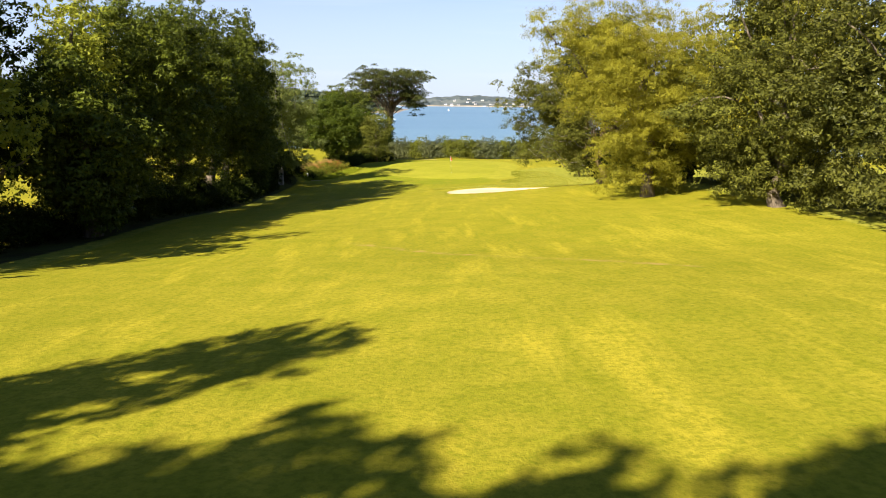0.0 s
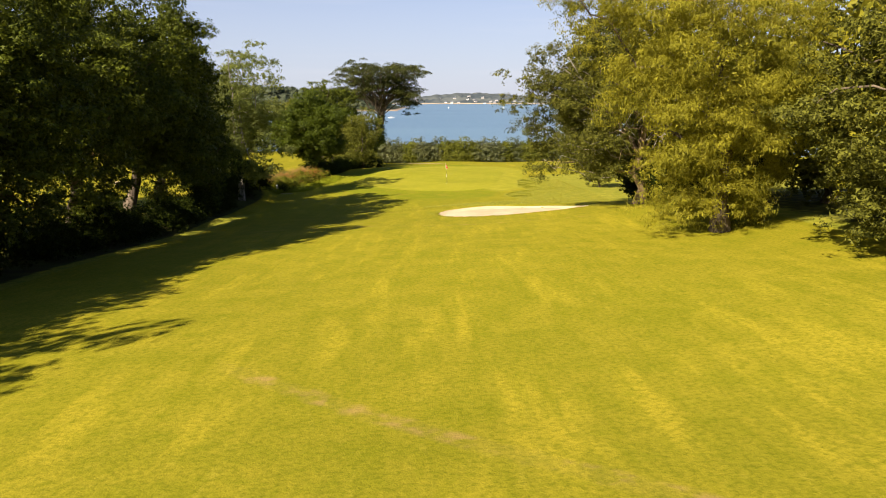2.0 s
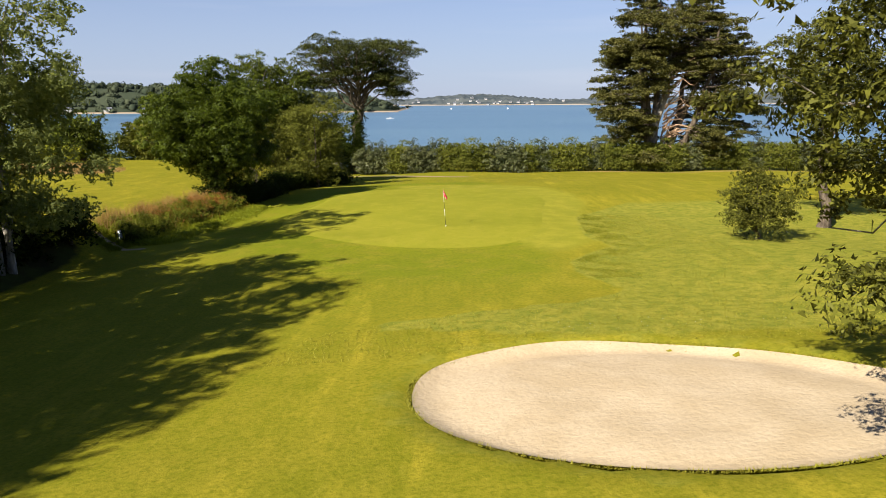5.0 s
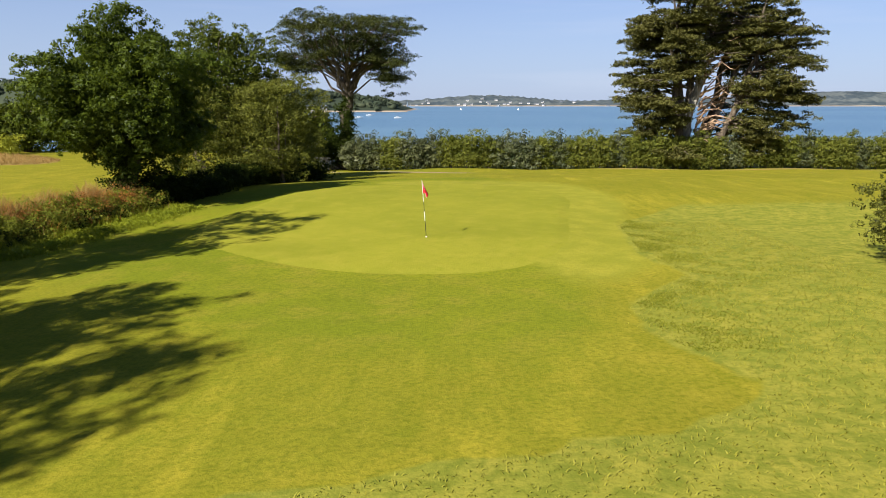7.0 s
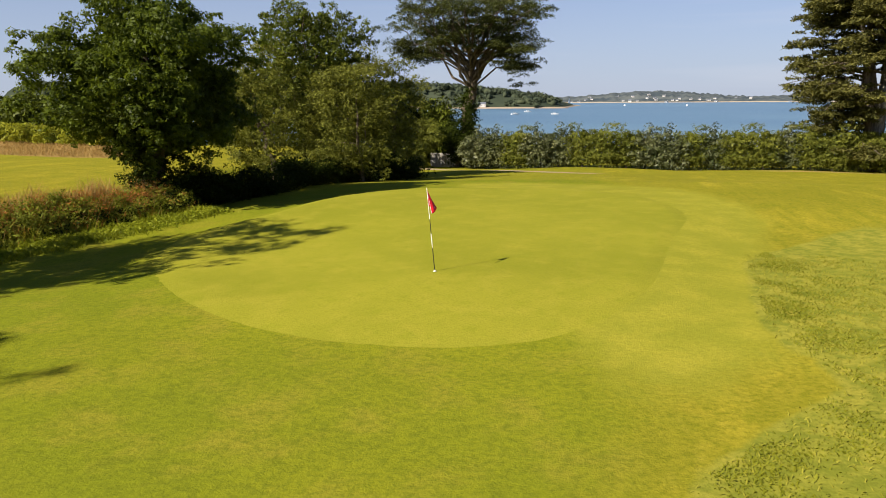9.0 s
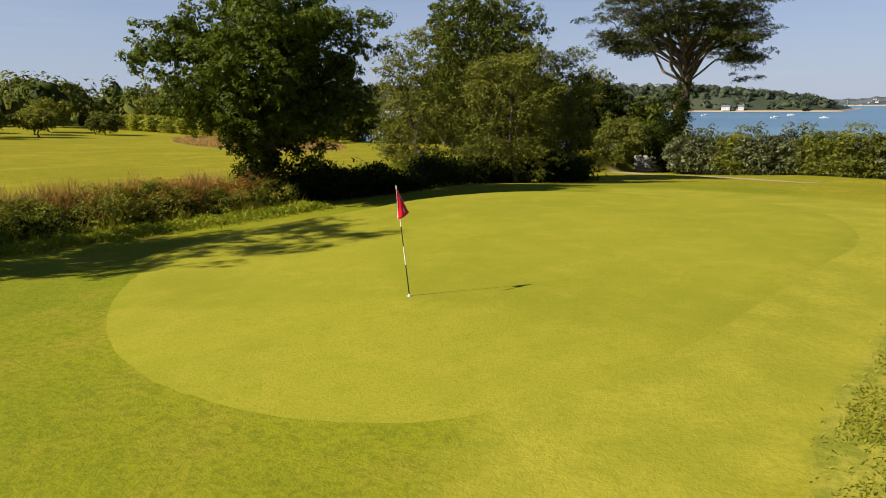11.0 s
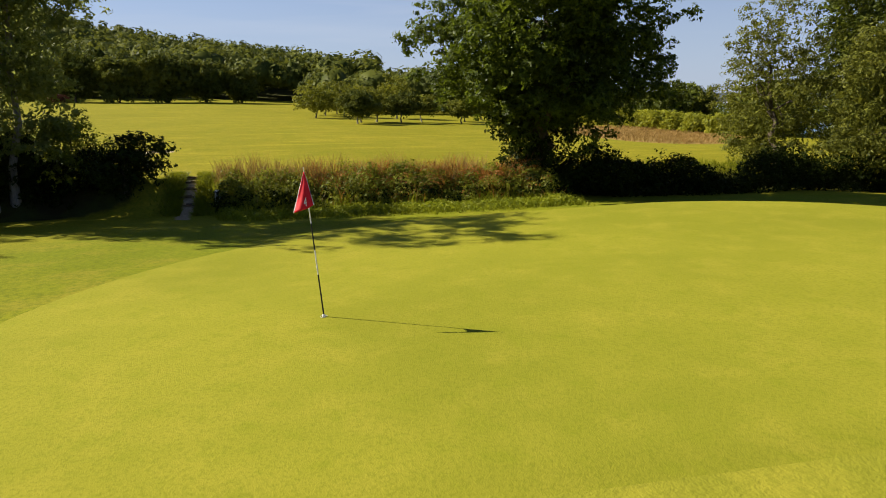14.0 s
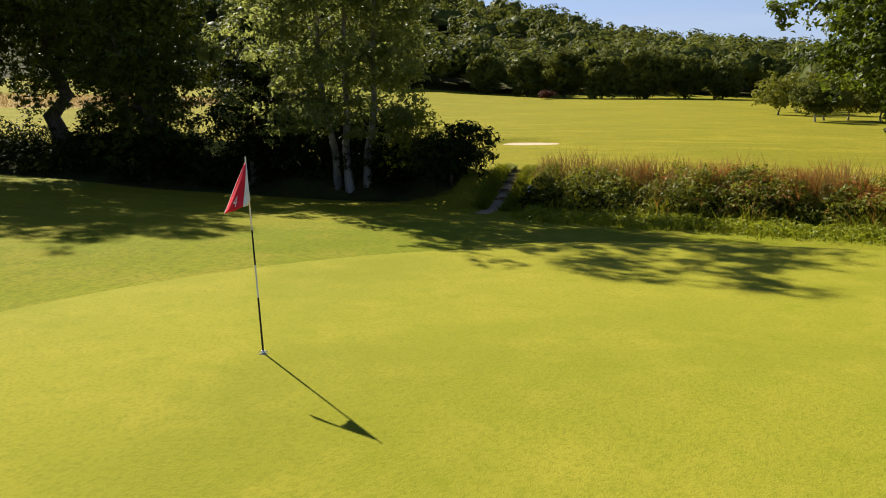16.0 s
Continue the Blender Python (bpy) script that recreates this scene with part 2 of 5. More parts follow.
# near-black leaf colour for dark kinds and, with shade painted in, undergrowth
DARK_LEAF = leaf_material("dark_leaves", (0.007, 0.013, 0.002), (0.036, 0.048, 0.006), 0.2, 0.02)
YELLOW_LEAF = leaf_material("yellow_green_leaves", (0.11, 0.14, 0.014), (0.36, 0.36, 0.040), 0.45)
CROP_LEAF = leaf_material("crop_leaves", (0.080, 0.100, 0.008), (0.330, 0.330, 0.028), 0.45)
CEDAR_NEEDLE = leaf_material("dark_cedar_needles", (0.012, 0.020, 0.005), (0.100, 0.108, 0.028), 0.15, 0.05)
NEEDLE = leaf_material("cedar_needles", (0.022, 0.028, 0.007), (0.150, 0.140, 0.036), 0.2, 0.05)
LAUREL = leaf_material("laurel_leaves", (0.018, 0.034, 0.006), (0.165, 0.170, 0.065), 0.25, 0.35)
TAMARISK = leaf_material("tamarisk_leaves", (0.030, 0.046, 0.006), (0.200, 0.205, 0.030), 0.35)
BRAMBLE = leaf_material("bramble_leaves", (0.034, 0.050, 0.005), (0.260, 0.275, 0.028), 0.5)
ROUGH_BLADE = leaf_material("rough_blades", (0.190, 0.188, 0.020), (0.320, 0.295, 0.036), 0.5)
COPSE_LEAF = leaf_material("copse_leaves", (0.050, 0.066, 0.007), (0.260, 0.260, 0.032), 0.42, 0.05)
RUSSET_LEAF = leaf_material("russet_leaves", (0.040, 0.015, 0.010), (0.13, 0.050, 0.030), 0.2, 0.05)
WEED = leaf_material("bright_weeds", (0.090, 0.125, 0.007), (0.300, 0.320, 0.020), 0.45)
DRY_GRASS = leaf_material("dry_grass", (0.16, 0.092, 0.028), (0.40, 0.27, 0.095), 0.25, 0.04)
RUST_GRASS = leaf_material("rust_seed_heads", (0.18, 0.066, 0.014), (0.48, 0.21, 0.050), 0.35, 0.05)
GREEN_GRASS = leaf_material("long_green_grass", (0.085, 0.112, 0.006), (0.280, 0.290, 0.018), 0.45, 0.08)
WOOD_LEAF = leaf_material("far_wood_leaves", (0.026, 0.042, 0.008), (0.165, 0.176, 0.034), 0.4, 0.02, 0.07, 0.35)
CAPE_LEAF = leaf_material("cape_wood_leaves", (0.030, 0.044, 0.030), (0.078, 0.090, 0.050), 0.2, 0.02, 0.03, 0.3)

# ---- land ----
PROFILE_Y = (-160, -95, -79, -66, -50, -35, -27, -16, -5, 0, 14, 24, 40, 63, 80, 100)
PROFILE_Z = (9.0, 6.3, 5.0, 3.6, 2.6, 1.6, 0.85, 0.15, -0.1, 0, 0.05, -0.2, -1.45, -3.05, -3.6, -14)
BUNKER = (4.1, -25.9)


def smooth(a, b, x):
    t = np.clip((np.asarray(x, float) - a) / (b - a), 0, 1)
    return t * t * (3 - 2 * t)


def bunker_reach(x, y):
    """1 on the rim of the bunker, less inside."""
    dx, dy = np.asarray(x) - BUNKER[0], np.asarray(y) - BUNKER[1]
    u, v = dx * 0.955 - dy * 0.297, dx * 0.297 + dy * 0.955
    return np.hypot(u / 5.6, v / 3.95)


def green_reach(x, y):
    """1 on the edge of the putting green, less inside: a tilted oval to the south, a squarer one to the north."""
    x, y = np.asarray(x, float), np.asarray(y, float)
    dx, dy = x + 2.85, y - 6.92
    u, v = dx * 0.908 + dy * 0.419, dy * 0.908 - dx * 0.419
    south = np.hypot(u / 8.06, v / 12.87) * (1 + 0.06 * smooth(3.0, 6.0, x))
    north = (np.abs((x + 0.7) / 8.0) ** 3 + np.abs((y - 6.0) / 12.8) ** 3) ** (1 / 3)
    w = smooth(1.0, 11.0, y)
    return south * (1 - w) + north * w


def green_fall(x, y):
    """The green's surface, level at the hole and falling away to the west."""
    n = -np.maximum(0, -x) ** 2 / (np.maximum(0, -x) + 1.0) * 1.08
    s = np.minimum(y, 0)
    return (0.0835 * n + 0.0048 * n * n + 0.0223 * s - 0.0032 * s * s + 0.0071 * n * s) * smooth(12, 3, y)


def meadow_reach(x, y):
    """1 on the edge of the tawny meadow beyond the oak, less inside."""
    dx, dy = np.asarray(x) + 49, np.asarray(y) - 43
    return np.hypot((dy * 0.54 - dx * 0.84) / 18, (dx * 0.54 + dy * 0.84) / 8.0)


def hill(x, y):
    """The wooded hill beyond the other fairways, by bearing from west (north positive) and distance."""
    far, bearing = np.hypot(x, y), np.degrees(np.arctan2(y, -np.asarray(x, float)))
    top = np.interp(bearing, (-100, -70, -35, -22, -11, 0, 9, 17, 24, 32, 42), (0, 28, 60, 50, 34, 19, 13, 12, 9, 5, 0))
    return top * smooth(175, 400, far) * np.where(np.abs(bearing) < 100, 1, 0)


def bank_line(y):
    """Where the bank between the two fairways stands."""
    return np.interp(y, (-14, -6, -2.5, 0, 2, 6, 12, 16, 22), (-20.6, -20.3, -18.8, -18.4, -17.7, -16.6, -15.3, -16.4, -17.2))


def ground_z(x, y):
    x, y = np.asarray(x, float), np.asarray(y, float)
    base = np.interp(y, PROFILE_Y, PROFILE_Z)
    right = np.interp(y, (-140, -70, -50, -30, -21, -14, 0), (0.02, 0.03, 0.06, 0.08, 0.05, 0.04, 0.0))
    left = np.interp(y, (-140, -70, -50, -30, -14, -4, 1, 20, 45), (0.02, 0.03, 0.05, 0.057, 0.046, 0.038, 0.058, 0.05, 0.02))
    fair = base + np.where(x > 0, right * np.minimum(x, 24), left * np.maximum(x, -22))
    fair = fair + 0.10 * np.sin(x * 0.31 + 1) * np.sin(y * 0.23) * smooth(1.0, 1.3, green_reach(x, y))
    level = smooth(1.22, 0.92, green_reach(x, y))
    fair = fair * (1 - level) + (0.02 - 0.010 * np.maximum(0, y - 12) + 0.006 * np.clip(x, 0, 9) + green_fall(np.clip(x, -10, 9), np.clip(y, -8, 30))) * level
    field = 0.4 + 0.021 * np.clip(-20 - x, 0, 260) + 0.045 * np.clip(-18 - y, 0, 120) - 0.03 * np.maximum(0, y - 8)
    field = np.where(y > 60, np.minimum(field, base + 1.5), field) + 0.15 * np.sin(x * 0.09) * np.sin(y * 0.07 + 1)
    field = np.where(y > 80, np.minimum(field, base + 20 * smooth(-50, -75, x)), field)
    bank = bank_line(y)
    w = smooth(bank + 1.3, bank - 1.5, x)
    z = fair * (1 - w) + field * w
    z = z + hill(x, y)
    z = z - 0.22 * smooth(1.1, 0.7, np.hypot((x + 33.2) / 2.2, (y + 2.9) / 2.4))
    return z - 0.36 * smooth(1.03, 0.84, bunker_reach(x, y))


def spread(steps):
    """Grid lines from (start, step) pairs; the last pair gives the end."""
    out = []
    for (a, s), (b, _) in zip(steps, steps[1:]):
        out += list(np.arange(a, b - 1e-6, s))
    return np.array(out + [steps[-1][0]])


def link_mesh(name, verts, faces, materials, parent=None, smooth_faces=True):
    me = bpy.data.meshes.new(name)
    verts, faces = np.asarray(verts, np.float32), np.asarray(faces, np.int32)
    n, k = faces.shape
    me.vertices.add(len(verts))
    me.vertices.foreach_set("co", verts.ravel())
    me.loops.add(n * k)
    me.loops.foreach_set("vertex_index", faces.ravel())
    me.polygons.add(n)
    me.polygons.foreach_set("loop_start", np.arange(0, n * k, k, dtype=np.int32))
    me.update(calc_edges=True)
    if smooth_faces:
        me.polygons.foreach_set("use_smooth", np.ones(n, bool))
    me.materials.append(materials)
    ob = new(name, me)
    ob.parent = parent
    return ob


def sheet(name, xs, ys, height, material):
    X, Y = np.meshgrid(xs, ys)
    verts = np.stack([X, Y, height(X, Y)], -1).reshape(-1, 3)
    i = np.arange((len(ys) - 1) * len(xs)).reshape(len(ys) - 1, len(xs))[:, :-1].ravel()
    faces = np.stack([i, i + 1, i + 1 + len(xs), i + len(xs)], -1)
    return link_mesh(name, verts, faces, material), verts


def add_zone(ob, name, values):
    ob.data.attributes.new(name, "FLOAT", "POINT").data.foreach_set("value", np.asarray(values, np.float32))


def segment_distance(x, y, points):
    best = np.full(np.shape(x), 1e9)
    for (ax, ay), (bx, by) in zip(points, points[1:]):
        t = np.clip(((x - ax) * (bx - ax) + (y - ay) * (by - ay)) / ((bx - ax) ** 2 + (by - ay) ** 2), 0, 1)
        best = np.minimum(best, np.hypot(x - ax - t * (bx - ax), y - ay - t * (by - ay)))
    return best


gx = spread([(-2600, 200), (-600, 40), (-240, 10), (-80, 3), (-37, 0.5), (-29, 1), (-22, 0.5), (20, 1.5), (60, 10), (200, 100), (2600, 0)])
gy = spread([(-2600, 200), (-600, 40), (-200, 8), (-110, 1.0), (-70, 1.0), (-32, 0.6), (24, 1.0), (110, 5), (130, 20), (290, 0)])
ground, gv = sheet("ground", gx, gy, ground_z, GROUND)
tagged(ground, "mown yellow-green golf fairway sloping down towards the sea", "ground", kind="structure")
vx, vy = gv[:, 0], gv[:, 1]
edge = np.interp(vy, (-40, -24, -19, -17.2, -15.5, -14, -12, -9.5, -6, -3, 3, 12, 22), (9.5, 9.5, -3.2, 4.0, 6.2, 5.6, 5.0, 5.2, 7.8, 7.2, 7.8, 14, 26))
rough = smooth(-0.35, 0.35, vx - edge) * smooth(-24, -19, vy) * smooth(14, 5, vy)
rough = np.maximum(rough, smooth(1.4, 0.6, np.abs(bunker_reach(vx, vy) - 1.0) * 5) * 0.45)
rough = np.maximum(rough, smooth(0.75, 0.95, np.abs(np.hypot((vx + 1) / 17.5, (vy + 46) / 62)) ** 4) * 0.8 * smooth(-22, -19, vx) * (vy < -18))
add_zone(ground, "rough", rough)
add_zone(ground, "fringe", smooth(1.5, 1.15, green_reach(vx, vy)) * smooth(1.0, 4.0, vx + 0.3 * vy))
add_zone(ground, "apron", smooth(-24, -17, vy - 0.25 * vx) * smooth(-19, -17.5, vx) * smooth(7.0, 2.5, vx) * (0.4 + 0.6 * smooth(1.8, 1.3, green_reach(vx, vy))))
dry = smooth(2.8, 0.8, np.abs(vy - 59.5)) * smooth(12, 24, vx) * smooth(80, 60, vx)
dry = np.maximum(dry, smooth(1.1, 0.9, meadow_reach(vx, vy)))
dry = np.maximum(dry, smooth(1.1, 0.9, np.hypot((vx + 66) / 22, (vy + 62) / 16)))
add_zone(ground, "dry", dry)
way_seen = segment_distance(vx, vy, [(-16.6, -1.5), (-17.8, -1.2), (-19.4, -0.9)])
way_sea = segment_distance(vx, vy, [(-15.5, 59.5), (-11, 55), (-5, 50), (2, 47), (10, 46)])
add_zone(ground, "path", np.maximum(smooth(0.6, 0.2, way_seen) * 0.8, smooth(1.9, 0.9, way_sea) * smooth(9, -2, vx)))
# mask of the painted shade under the tree rows, ditch and hill woods
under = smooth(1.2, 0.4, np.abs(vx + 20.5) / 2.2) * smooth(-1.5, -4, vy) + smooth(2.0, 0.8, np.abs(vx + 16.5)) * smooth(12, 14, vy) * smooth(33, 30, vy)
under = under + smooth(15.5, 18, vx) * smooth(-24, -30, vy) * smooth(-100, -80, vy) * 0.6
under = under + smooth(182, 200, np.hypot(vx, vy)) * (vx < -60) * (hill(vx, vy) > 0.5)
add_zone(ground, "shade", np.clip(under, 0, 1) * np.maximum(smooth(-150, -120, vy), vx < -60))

sea = link_mesh("water", [(-6000, 60, -7), (6000, 60, -7), (6000, 12000, -7), (-6000, 12000, -7)], [(0, 1, 2, 3)], WATER)
tagged(sea, "calm blue sea bay", "water", kind="structure")

# putting green, in rings that follow its edge
ring, turn = np.linspace(0, 1, 41), np.linspace(0, 2 * np.pi, 121)[:-1]
rim = []
for a in turn:
    lo, hi = 0.0, 30.0
    for _ in range(40):
        mid = (lo + hi) / 2
        lo, hi = (mid, hi) if green_reach(-1 + mid * np.cos(a), 7.6 + mid * np.sin(a)) < 1 else (lo, mid)
    rim.append(lo)
rim = np.array(rim) * 1.022  # the outermost ring lies under the turf
px = (-1 + ring[:, None] * rim * np.cos(turn)).ravel()
py = (7.6 + ring[:, None] * rim * np.sin(turn)).ravel()
lift = 0.035 - 0.045 * np.repeat(smooth(0.90, 1.0, ring), len(turn))
gi = np.arange(40)[:, None] * 120 + np.arange(120)
gj = np.arange(40)[:, None] * 120 + (np.arange(120) + 1) % 120
faces = np.stack([gi.ravel(), (gi + 120).ravel(), (gj + 120).ravel(), gj.ravel()], -1)
green = link_mesh("putting_green", np.stack([px, py, ground_z(px, py) + lift], -1), faces, GREEN)
tagged(green, "smooth closely mown oval putting green", "putting green", kind="structure")


def sand_patch(name, cx, cy, a, b, lean, drop, label):
    ring, turn = np.linspace(0, 1, 17), np.linspace(0, 2 * np.pi, 97)[:-1]
    wave = 1 + 0.012 * np.sin(3 * turn + 1) + 0.006 * np.sin(7 * turn)
    u, v = (ring[:, None] * wave * np.cos(turn) * a).ravel(), (ring[:, None] * wave * np.sin(turn) * b).ravel()
    c, s = math.cos(lean), math.sin(lean)
    x, y = cx + u * c - v * s, cy + u * s + v * c
    r = np.repeat(ring, 96)
    z = ground_z(x, y) + 0.03 + drop * (1 - r**6) + 0.02 * np.sin(x * 2.1) * np.sin(y * 1.7) * (1 - r**4)
    gi = np.arange(16)[:, None] * 96 + np.arange(96)
    gj = np.arange(16)[:, None] * 96 + (np.arange(96) + 1) % 96
    ob = link_mesh(name, np.stack([x, y, z], -1), np.stack([gi.ravel(), (gi + 96).ravel(), (gj + 96).ravel(), gj.ravel()], -1), SAND)
    return tagged(ob, label, "bunker", kind="structure")


sand_patch("bunker", BUNKER[0], BUNKER[1], 5.42, 3.80, -0.30, 0.14, "pale raked sand bunker with a grass lip")
sand_patch("bunker", -33.4, -2.6, 1.2, 1.55, 0.1, 0.0, "small sand bunker in the neighbouring fairway")


# ---- trees ----
rng = np.random.default_rng(7)


def unit(n):
    v = rng.normal(size=(n, 3))
    return v / np.linalg.norm(v, axis=1, keepdims=True)


def leaf_mesh(name, points, normals, size, material, parent, aspect=0.55, hang=0.0):
    """Many small pointed leaves. hang: 1 lets their length point down."""
    n = len(points)
    t = rng.normal(size=(n, 3))
    t[:, 2] -= hang * 3
    t -= normals * (t * normals).sum(1, keepdims=True)
    t /= np.linalg.norm(t, axis=1, keepdims=True) + 1e-9
    b = np.cross(normals, t)
    s = (size * rng.uniform(0.6, 1.35, n))[:, None]
    foot = points - t * s
    v = np.stack([foot - b * s * aspect, foot + b * s * aspect, points + t * s + normals * s * 0.25], 1).reshape(-1, 3)
    return link_mesh(name, v, np.arange(3 * n).reshape(n, 3), material, parent, False)


def core_leaves(points, s):
    """Larger leaves at all angles: vertices and faces."""
    n = len(points)
    t, b = unit(n), unit(n)
    v = np.stack([points - t * s, points + b * s * 0.8, points + t * s], 1).reshape(-1, 3)
    return v, np.arange(3 * n).reshape(n, 3)


def tube(points, radii, sides=8):
    points = np.asarray(points, float)
    ahead = np.gradient(points, axis=0)
    ahead /= np.linalg.norm(ahead, axis=1, keepdims=True) + 1e-9
    side = np.cross(ahead, (0.31, 0.17, 0.93))
    side /= np.linalg.norm(side, axis=1, keepdims=True) + 1e-9
    over = np.cross(ahead, side)
    a = np.linspace(0, 2 * np.pi, sides, endpoint=False)
    r = np.asarray(radii)[:, None, None] * (1 + 0.12 * np.sin(a * 3 + 1))[None, :, None]
    v = points[:, None] + r * (np.cos(a)[None, :, None] * side[:, None] + np.sin(a)[None, :, None] * over[:, None])
    k = len(points)
    i = np.arange(k - 1)[:, None] * sides + np.arange(sides)
    j = np.arange(k - 1)[:, None] * sides + (np.arange(sides) + 1) % sides
    return v.reshape(-1, 3), np.stack([i.ravel(), j.ravel(), (j + sides).ravel(), (i + sides).ravel()], -1)


def bent(a, b, sag, steps=7, wob=0.06):
    a, b = np.asarray(a, float), np.asarray(b, float)
    t = np.linspace(0, 1, steps)[:, None]
    p = a + (b - a) * t + np.array([0, 0, 1]) * sag * np.sin(np.pi * t)
    j = rng.normal(size=p.shape) * np.linalg.norm(b - a) * wob
    j[0] = j[-1] = 0
    return p + j


def tube_part(name, points, r0, r1, material, parent, sides=8, flare=0.0):
    t = np.linspace(0, 1, len(points))
    radii = r0 + (r1 - r0) * t + flare * np.exp(-t * 9)
    v, f = tube(points, radii, sides)
    return link_mesh(name, v, f, material, parent)


def clump_leaves(centres, radii, per_area, flat=0.75, outward=1.3):
    """Leaf places and normals over the shells of clumps."""
    P, N = [], []
    for c, r in zip(centres, radii):
        n = max(6, int(per_area * r * r))
        d = unit(n)
        d[:, 2] = np.where(rng.random(n) < 0.62, np.abs(d[:, 2]), d[:, 2])
        k = 0.62 + 0.46 * rng.random(n) ** 0.8
        P.append(c + d * k[:, None] * r * np.array([1, 1, flat]))
        m = d * outward + unit(n) * 0.85 + np.array([0, 0, 0.3])
        N.append(m / np.linalg.norm(m, axis=1, keepdims=True))
    return np.concatenate(P), np.concatenate(N)


def tuft_leaves(centres, radii, per_area, flat=0.75):
    """Leaf places and normals in small tufts set over the shells of clumps, with gaps between the tufts."""
    centres, radii = np.asarray(centres, float), np.asarray(radii, float)
    k = np.maximum(8, (12 + 8 * radii).astype(int))
    own = np.repeat(np.arange(len(radii)), k)
    d = unit(len(own))
    d[:, 2] = np.where(rng.random(len(own)) < 0.6, np.abs(d[:, 2]), d[:, 2])
    reach = radii[own] * rng.uniform(0.55, 1.12, len(own))
    at = centres[own] + d * reach[:, None] * np.array([1, 1, flat])
    wide = radii[own] * rng.uniform(0.20, 0.46, len(own))
    n = np.maximum(3, (per_area * radii[own] ** 2 / k[own] * rng.uniform(0.6, 1.4, len(own))).astype(int))
    leaf = np.repeat(np.arange(len(own)), n)
    e = unit(len(leaf))
    P = at[leaf] + e * (wide[leaf] * rng.random(len(leaf)) ** 0.5)[:, None] * np.array([1, 1, 0.7])
    N = d[leaf] * 0.7 + e * 0.7 + unit(len(leaf)) * 0.75 + np.array([0, 0, 0.35])
    return P, N / np.linalg.norm(N, axis=1, keepdims=True)


def envelope(count, centre, radii, floor, seed, inner=0.5, lobes=0.35):
    """Clump centres inside an uneven ellipsoid, most of them near its skin."""
    d = unit(count)
    ph = np.random.default_rng(seed).uniform(0, 6.28, 6)
    lump = 1.03 - lobes * 0.42 + lobes * 0.5 * (np.sin(d[:, 0] * 4 + ph[0]) * np.sin(d[:, 1] * 4 + ph[1]) + np.sin(d[:, 2] * 5 + ph[2]) * np.cos(d[:, 0] * 3 + ph[3]))
    k = (inner + (1 - inner) * rng.random(count) ** 0.55) * np.minimum(lump, 1.0)
    p = np.asarray(centre) + d * k[:, None] * np.asarray(radii)
    p[:, 2] = np.maximum(p[:, 2], floor + rng.random(count) * 1.2)
    return p


